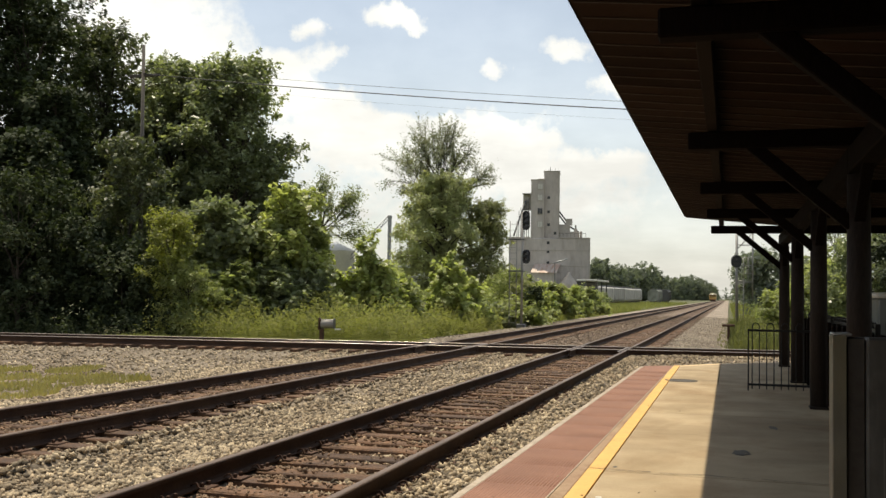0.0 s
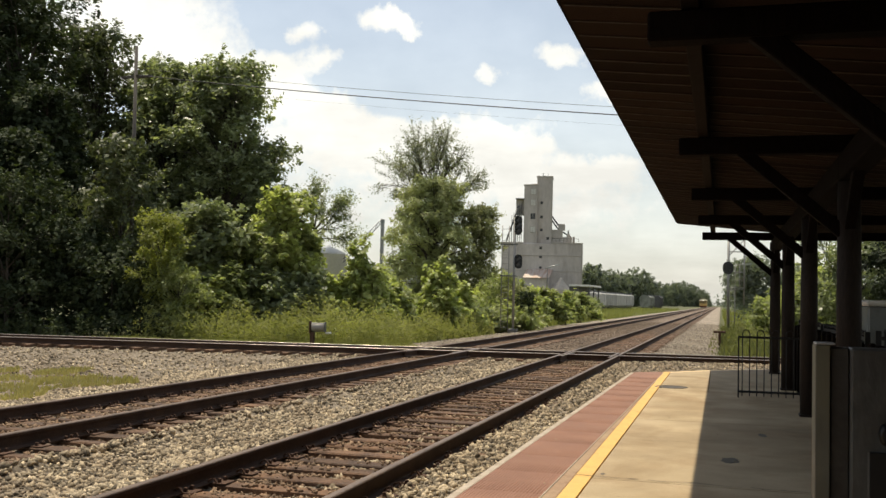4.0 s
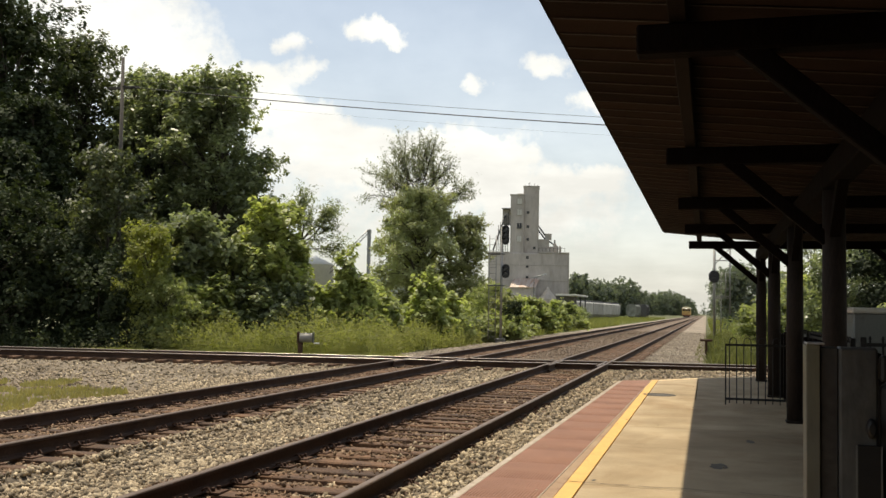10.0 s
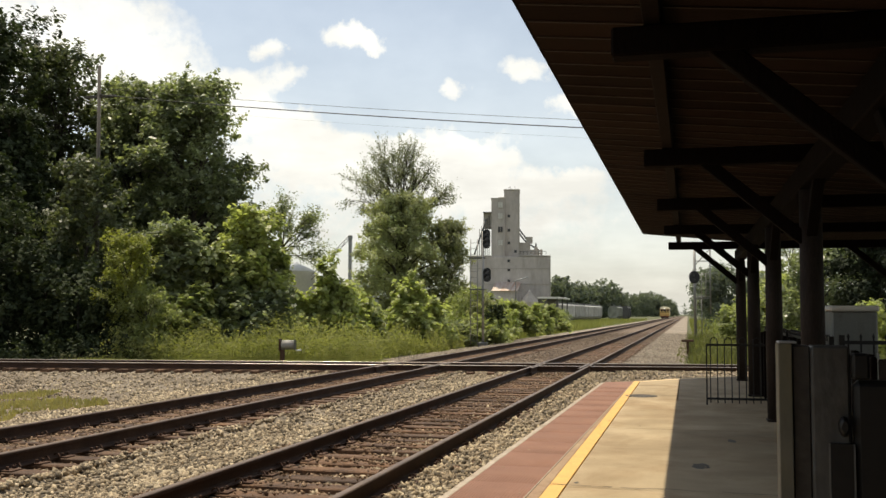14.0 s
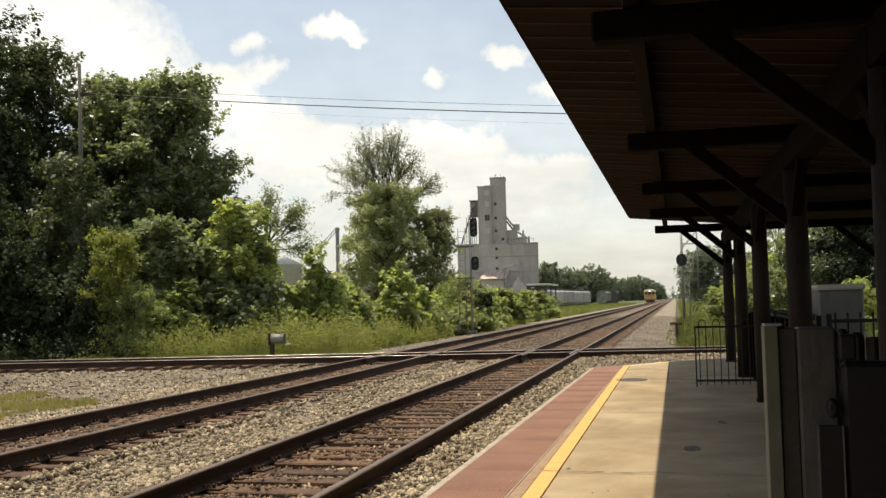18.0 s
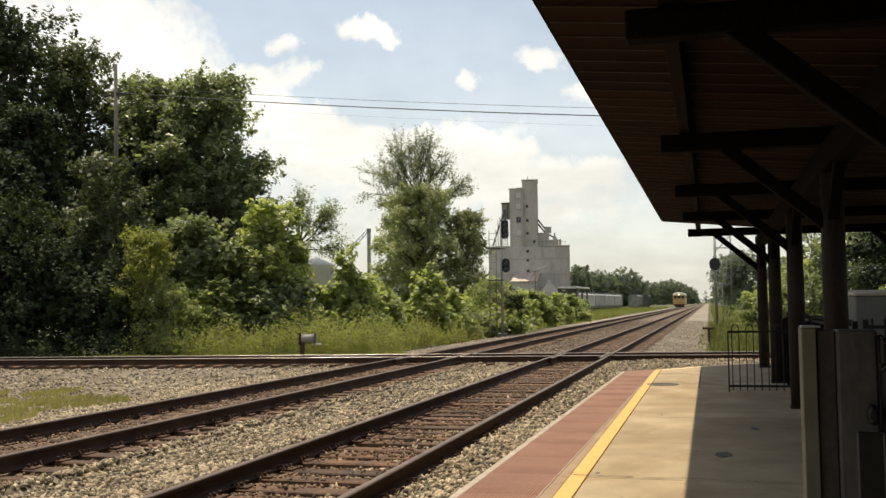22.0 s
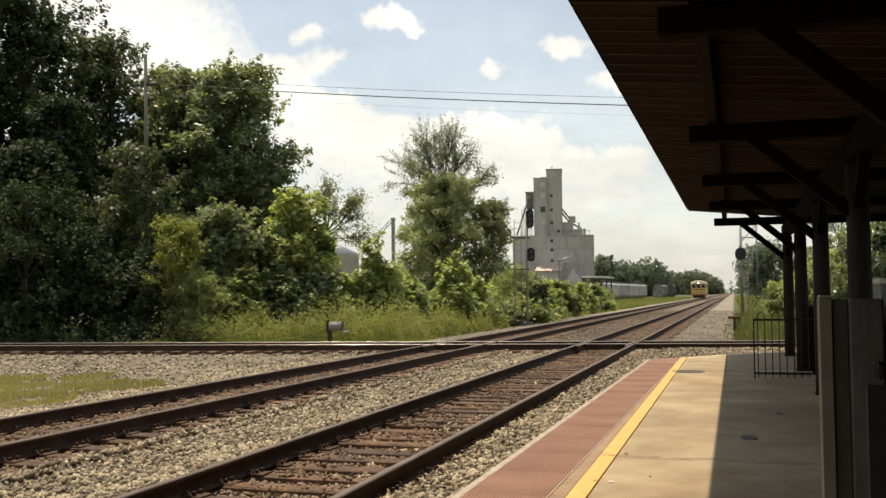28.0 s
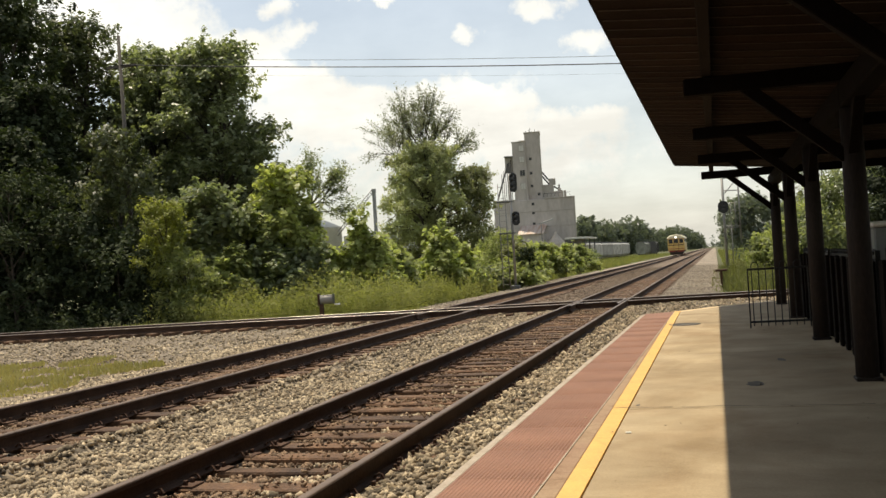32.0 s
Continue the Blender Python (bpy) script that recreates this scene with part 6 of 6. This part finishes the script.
def wire(a, b, sag, radius, label):
    c = bpy.data.curves.new("overhead_wire", "CURVE")
    c.dimensions, c.bevel_depth, c.bevel_resolution = "3D", radius, 1
    s = c.splines.new("POLY")
    n = 40
    s.points.add(n)
    for i in range(n + 1):
        f = i / n
        p = Vector(a).lerp(Vector(b), f)
        s.points[i].co = (p.x, p.y, p.z - 4 * sag * f * (1 - f), 1)
    c.materials.append(M_WIRE)
    return tagged(new("overhead_wire", c), label, "cable")


wire((-25.95, 38.9, 11.42), (30.0, 37.4, 6.6), 0.72, 0.022, "black overhead cable slung across the tracks")
wire((-25.95, 38.9, 11.73), (30.0, 37.4, 6.9), 0.72, 0.009, "thin overhead wire above a thicker cable")

wire((-25.95, 38.9, 11.05), (30.0, 37.4, 6.2), 0.74, 0.003, "hair-thin overhead wire below a thicker cable")

# ---------------------------------------------------------------- lineside boxes
M_BOXG = mat("pale_metal_box", (0.27, 0.25, 0.22), 0.6, 0.2, 0.15, 4, 40, 0.05)
jb = thing("junction_box", "small pale metal junction box on a rusty post", "junction box", (-14.2, 33.6, -0.45), rz=12)
one_box("stand", (-0.28, -0.12, 0), (-0.14, 0.12, 0.55), M_PLATE, jb, 0.01)
bm = bmesh.new()
bm_lathe(bm, [(0.150, -0.24), (0.165, -0.23), (0.165, 0.23), (0.150, 0.24)], (0, 0, 0.72), "x", 20)
part("case", bm, M_BOXG, jb, "pale rounded metal drum")
one_box("lid", (-0.25, -0.07, 0.878), (0.25, 0.07, 0.894), M_STEEL, jb, 0.005, "bright metal lid")
one_box("side_plate", (-0.32, -0.17, 0.5), (-0.27, 0.17, 0.95), M_PLATE, jb, 0.01, "dark end plate")
one_box("side_plate", (0.25, -0.15, 0.55), (0.28, 0.15, 0.93), M_STEEL_D, jb, 0.01)
one_box("lever", (0.28, -0.02, 0.50), (0.50, 0.02, 0.56), M_BINROOF, jb, 0.005, "white lever")
st = thing("switch_stand", "low rusty stand with a flat top beside the gravel", "switch stand", (0.12, 43.6, -0.35))
one_box("stem", (-0.05, -0.05, -0.1), (0.05, 0.05, 0.62), M_PLATE, st, 0.008)
one_box("top", (-0.26, -0.12, 0.62), (0.26, 0.12, 0.72), M_PLATE, st, 0.02)

# ---------------------------------------------------------------- iron fence, cabinets
M_FENCE = mat("black_iron", (0.015, 0.014, 0.013), 0.5, 0.3, 0.2, 6, 40, 0.05)


def iron_bars(at, length, rz, label, hoops=True, high=0.86):
    """An iron fence panel: bars bent in pairs over the top rail, or straight ones with spear tips."""
    f = thing("iron_fence", label, "fence", at, "iron fence panels", rz=rz)
    one_beam("rail", (0, 0, high), (length, 0, high), 0.035, 0.035, M_FENCE, f)
    one_beam("rail", (0, 0, 0.10), (length, 0, 0.10), 0.035, 0.035, M_FENCE, f)
    n = int(length / 0.112)
    for k in range(n):
        x = 0.06 + 0.112 * k
        if hoops and k % 2 == 0 and k + 1 < n:
            bm = bmesh.new()
            pts = [Vector((x, 0, 0.03)), Vector((x, 0, high + 0.05))] + [Vector((x + 0.056 - 0.056 * math.cos(a), 0, high + 0.05 + 0.07 * math.sin(a))) for a in np.linspace(0.3, math.pi - 0.3, 7)] + [Vector((x + 0.112, 0, high + 0.05)), Vector((x + 0.112, 0, 0.03))]
            for a, b in zip(pts, pts[1:]):
                bm_tube(bm, a, b, 0.0085, None, 6, False)
            part("hoop_bar", bm, M_FENCE, f)
        elif not hoops:
            one_tube("bar", (x, 0, 0.03), (x, 0, high + 0.04), 0.009, M_FENCE, f, 6)
            bm = bmesh.new()
            bm_lathe(bm, [(0.010, 0), (0.016, 0.015), (0.002, 0.045)], (x, 0, high + 0.04), sides=6)
            part("spear_tip", bm, M_FENCE, f)
    for x in (0.0, length):
        q = 0.011 if hoops else 0.025
        one_box("post", (x - q, -q, 0), (x + q, q, high + (0.02 if hoops else 0.07)), M_FENCE, f, 0.004)
    return f


iron_bars((0.43, 16.6, TOP), 0.95, 2.0, "black hoop-topped iron fence panel across the platform", True, 0.975)
for y0, y1 in ((18.4, 14.5), (14.1, 10.2)):
    iron_bars((1.5, y0, TOP), y0 - y1, -90, "black spear-topped iron fence along the post line", False, 1.19)
iron_bars((1.56, 9.95, TOP), 1.7, 0, "black spear-topped iron fence beside the unseen wall", False, 1.21)
for x, y in ((-11.64, 57.9), (-11.51, 63.1)):
    mk = thing("marker_post", "short dark post standing in the gravel", "post", (x, y, -0.42), group="short posts by the far track")
    one_box("shaft", (-0.09, -0.09, 0), (0.09, 0.09, 0.62), M_STEEL_D, mk, 0.02)
    one_box("cap", (-0.11, -0.11, 0.62), (0.11, 0.11, 0.68), M_STEEL_D, mk, 0.02)

# ---------------------------------------------------------------- cabinet by the camera and unit behind the fence
M_GREYP = mat("scuffed_grey_metal", (0.085, 0.085, 0.08), 0.65, 0.1, 0.3, 7, 60, 0.1, (0.036, 0.035, 0.032), stretch=(1, 1, 0.4))
M_UNIT = mat("grey_enamel_unit", (0.155, 0.16, 0.15), 0.5, 0.1, 0.1, 4, 40, 0.03)
stain(M_UNIT, 5.0, 0.5, 0.7, 0.6, (1, 1, 0.3))
# flange colour holds its lit side and yellow light off the platform
M_FLANGE = mat("grey_with_yellow_light", (0.14, 0.137, 0.112), 0.6, 0.1, 0.2, 3, 60, 0.1, (0.10, 0.094, 0.066), stretch=(1, 1, 0.3))
# shade of the recessed channel is put into this darker steel
M_RECESS = mat("recess_shade_steel", (0.05, 0.045, 0.04), 0.6, 0.2, 0.3, 6, 60, 0.1)
stain(M_GREYP, 9.0, 0.48, 0.66, 0.8, (1, 1, 0.5))
stain(M_FLANGE, 3.5, 0.45, 0.7, 0.9, (1, 1, 0.5), (1.05, 0.95, 0.6), 2.0)
stain(M_GREYP, 6.0, 0.56, 0.7, 0.9, (1, 1, 0.6), (2.1, 2.15, 2.1), 4.4)
unit = thing("electric_cabinet", "pale grey electrical cabinet behind the iron fence", "cabinet", (2.10, 12.9, -0.3))
one_box("case", (-0.27, -0.3, 0), (0.25, 0.35, 1.80), M_UNIT, unit, 0.02)
one_box("cap", (-0.29, -0.33, 1.80), (0.27, 0.38, 1.87), M_PANE_W, unit, 0.02, "pale lid")
for s in (-1, 1):
    one_box("hinge", (s * 0.25 - 0.025, -0.315, 1.2), (s * 0.25 + 0.005, -0.3, 1.3), M_STEEL, unit)
stanchion = thing("metal_stanchion", "scuffed grey steel channel post beside a black gate leaf", "post", (0.290, 1.76, -0.015))
one_box("flange", (0.0, 0.0, 0), (0.022, 0.006, 1.42), M_FLANGE, stanchion, 0.001, "pale flange with a painted yellow cast of light")
one_box("side_plate", (0.0, 0.0065, 0), (0.022, 0.06, 1.42), M_FLANGE, stanchion, 0.001)
one_box("web", (0.0225, 0.010, 0), (0.052, 0.06, 1.4165), M_RECESS, stanchion, 0.002, "dark recessed channel")
one_box("face_plate", (0.0525, 0.0, 0), (0.114, 0.06, 1.417), M_GREYP, stanchion, 0.004, "scuffed grey plate")
# bright strip painting the highlight along the stanchion's top
one_box("top_highlight", (0.001, 0.0005, 1.4205), (0.03, 0.055, 1.424), M_STEEL, stanchion, 0.001)
one_box("slot", (0.080, -0.008, 0), (0.116, -0.0005, 1.255), M_FENCE, stanchion, 0.001, "black slot between two bright edges")
for x in (0.078, 0.117):
    one_box("edge_strip", (x - 0.0014, -0.009, 0), (x + 0.0014, -0.0085, 1.255), M_STEEL_D, stanchion)
bm = bmesh.new()
bm_lathe(bm, [(0.005, -0.016), (0.009, -0.01), (0.009, -0.001)], (0.102, 0, 1.283), "y", 12)
for v in bm.verts:
    v.co.z = 1.283 + (v.co.z - 1.283) * 1.9
part("latch_knob", bm, M_FENCE, stanchion, "black latch knob")
one_box("gate_leaf", (0.118, -0.004, 0), (0.6, 0.03, 1.36), M_FENCE, stanchion, 0.01, "black gate leaf")
one_box("gate_corner", (0.118, -0.002, 1.361), (0.145, 0.028, 1.405), M_FENCE, stanchion, 0.004)

# ---------------------------------------------------------------- railcar
M_TY = mat("railcar_yellow", (0.64, 0.43, 0.13), 0.4, 0, 0.1, 2, 20, 0.02, coat=0.3)
M_TC = mat("railcar_cream", (0.80, 0.72, 0.50), 0.45, 0, 0.1, 2, 20, 0.02)
M_TD = mat("railcar_underframe", (0.05, 0.03, 0.02), 0.7, 0.2, 0.2, 3, 20, 0.05)
M_TR = mat("railcar_red_beam", (0.28, 0.05, 0.02), 0.6, 0, 0.15, 3, 20, 0.02)
M_TG = mat("railcar_glass", (0.02, 0.022, 0.025), 0.08, 0, 0.05, 3, 20, 0)
M_LIT = bpy.data.materials.new("headlight_glow")
M_LIT.use_nodes = True
M_LIT.node_tree.nodes["Principled BSDF"].inputs["Base Color"].default_value = (1, 0.95, 0.8, 1)
M_LIT.node_tree.nodes["Principled BSDF"].inputs["Emission Color"].default_value = (1, 0.93, 0.75, 1)
M_LIT.node_tree.nodes["Principled BSDF"].inputs["Emission Strength"].default_value = 3.0


def railcar():
    car = thing("railcar", "yellow railcar with a cream roof and lit headlight", "train", (FAR_X, 345, 0))
    one_box("body", (-1.62, 0, 0.95), (1.62, 17, 2.45), M_TY, car, 0.08)
    up = one_box("window_band", (-1.6, 0.03, 2.45), (1.6, 16.97, 3.4), M_TY, car, 0.05)
    for x0, x1 in ((-1.38, -0.66), (-0.44, 0.44), (0.66, 1.38)):
        one_box("front_window", (x0, -0.03, 2.42), (x1, 0.06, 3.22), M_TG, up, 0.02)
    one_box("front_stripe", (-1.5, -0.012, 1.98), (1.5, 0.02, 2.12), M_TD, car, 0.004)
    one_box("front_stripe", (-1.5, -0.012, 1.28), (1.5, 0.02, 1.38), M_TR, car, 0.004)
    one_box("door_frame", (-0.5, -0.03, 1.0), (-0.44, 0.02, 2.42), M_TD, car, 0.004)
    one_box("door_frame", (0.44, -0.03, 1.0), (0.5, 0.02, 2.42), M_TD, car, 0.004)
    for k in range(11):
        for s in (-1, 1):
            one_box("side_window", (s * 1.6 - 0.02, 0.8 + 1.45 * k, 2.55), (s * 1.6 + 0.02, 1.75 + 1.45 * k, 3.25), M_TG, up, 0.01)
    bm = bmesh.new()
    n = 12
    prof = [(1.68 * math.cos(a), 3.40 + 0.72 * math.sin(a)) for a in np.linspace(0, math.pi, n)]
    rings = []
    for y, s, dz in ((-0.18, 0.9, -0.02), (0.1, 1.0, 0.0), (16.9, 1.0, 0.0), (17.15, 0.9, -0.02)):
        rings.append([bm.verts.new((x * s, y, 3.40 + (z - 3.40) * s + dz)) for x, z in prof])
    for a, b in zip(rings, rings[1:]):
        for i in range(n - 1):
            bm.faces.new((a[i], a[i + 1], b[i + 1], b[i]))
        bm.faces.new((a[0], b[0], b[-1], a[-1]))
    bm.faces.new(rings[0])
    bm.faces.new(rings[-1][::-1])
    roof = part("roof", bm, M_TC, car, "cream domed roof")
    bm = bmesh.new()
    bm_lathe(bm, [(0.24, -0.42), (0.26, -0.1), (0.26, 0.2)], (0, 0, 3.55), "y", 18)
    lamp = part("headlight", bm, M_TD, roof, "dark headlight drum")
    bm = bmesh.new()
    bm_lathe(bm, [(0.19, -0.44), (0.19, -0.40)], (0, 0, 3.55), "y", 18)
    part("lens", bm, M_LIT, car, "lit headlight lens")
    one_box("buffer_beam", (-1.45, -0.12, 0.72), (1.45, 0.2, 1.0), M_TR, car, 0.03)
    one_box("pilot", (-1.25, -0.2, 0.18), (1.25, 0.05, 0.72), M_TD, car, 0.05)
    one_box("coupler", (-0.14, -0.6, 0.7), (0.14, -0.1, 0.95), M_TD, car, 0.03)
    one_box("underframe", (-1.3, 0.3, 0.6), (1.3, 16.7, 1.0), M_TD, car)
    for k, y0 in enumerate((2.6, 14.2)):
        tr = one_box("truck", (-1.0, y0 - 1.5, 0.3), (1.0, y0 + 1.5, 0.62), M_TD, car, 0.04)
        for yy in (-1.0, 1.0):
            for s in (-1, 1):
                bm = bmesh.new()
                bm_lathe(bm, [(0.46, -0.06), (0.46, 0.06)], (s * 0.75, y0 + yy, 0.46), "x", 18)
                part("wheel", bm, M_RAIL, tr)
    return car


TRAIN = railcar()


def motions():
    walk(TRAIN, [(t, pose(FAR_X, y, 0)) for t, y in TRAIN_ROWS])


TRAIN_ROWS = [(0.0, 500.0), (4.0, 464.0), (8.0, 420.0), (12.0, 368.0), (16.0, 318.0), (20.0, 284.0), (24.0, 255.0), (28.0, 226.0), (32.0, 197.0)]
motions()
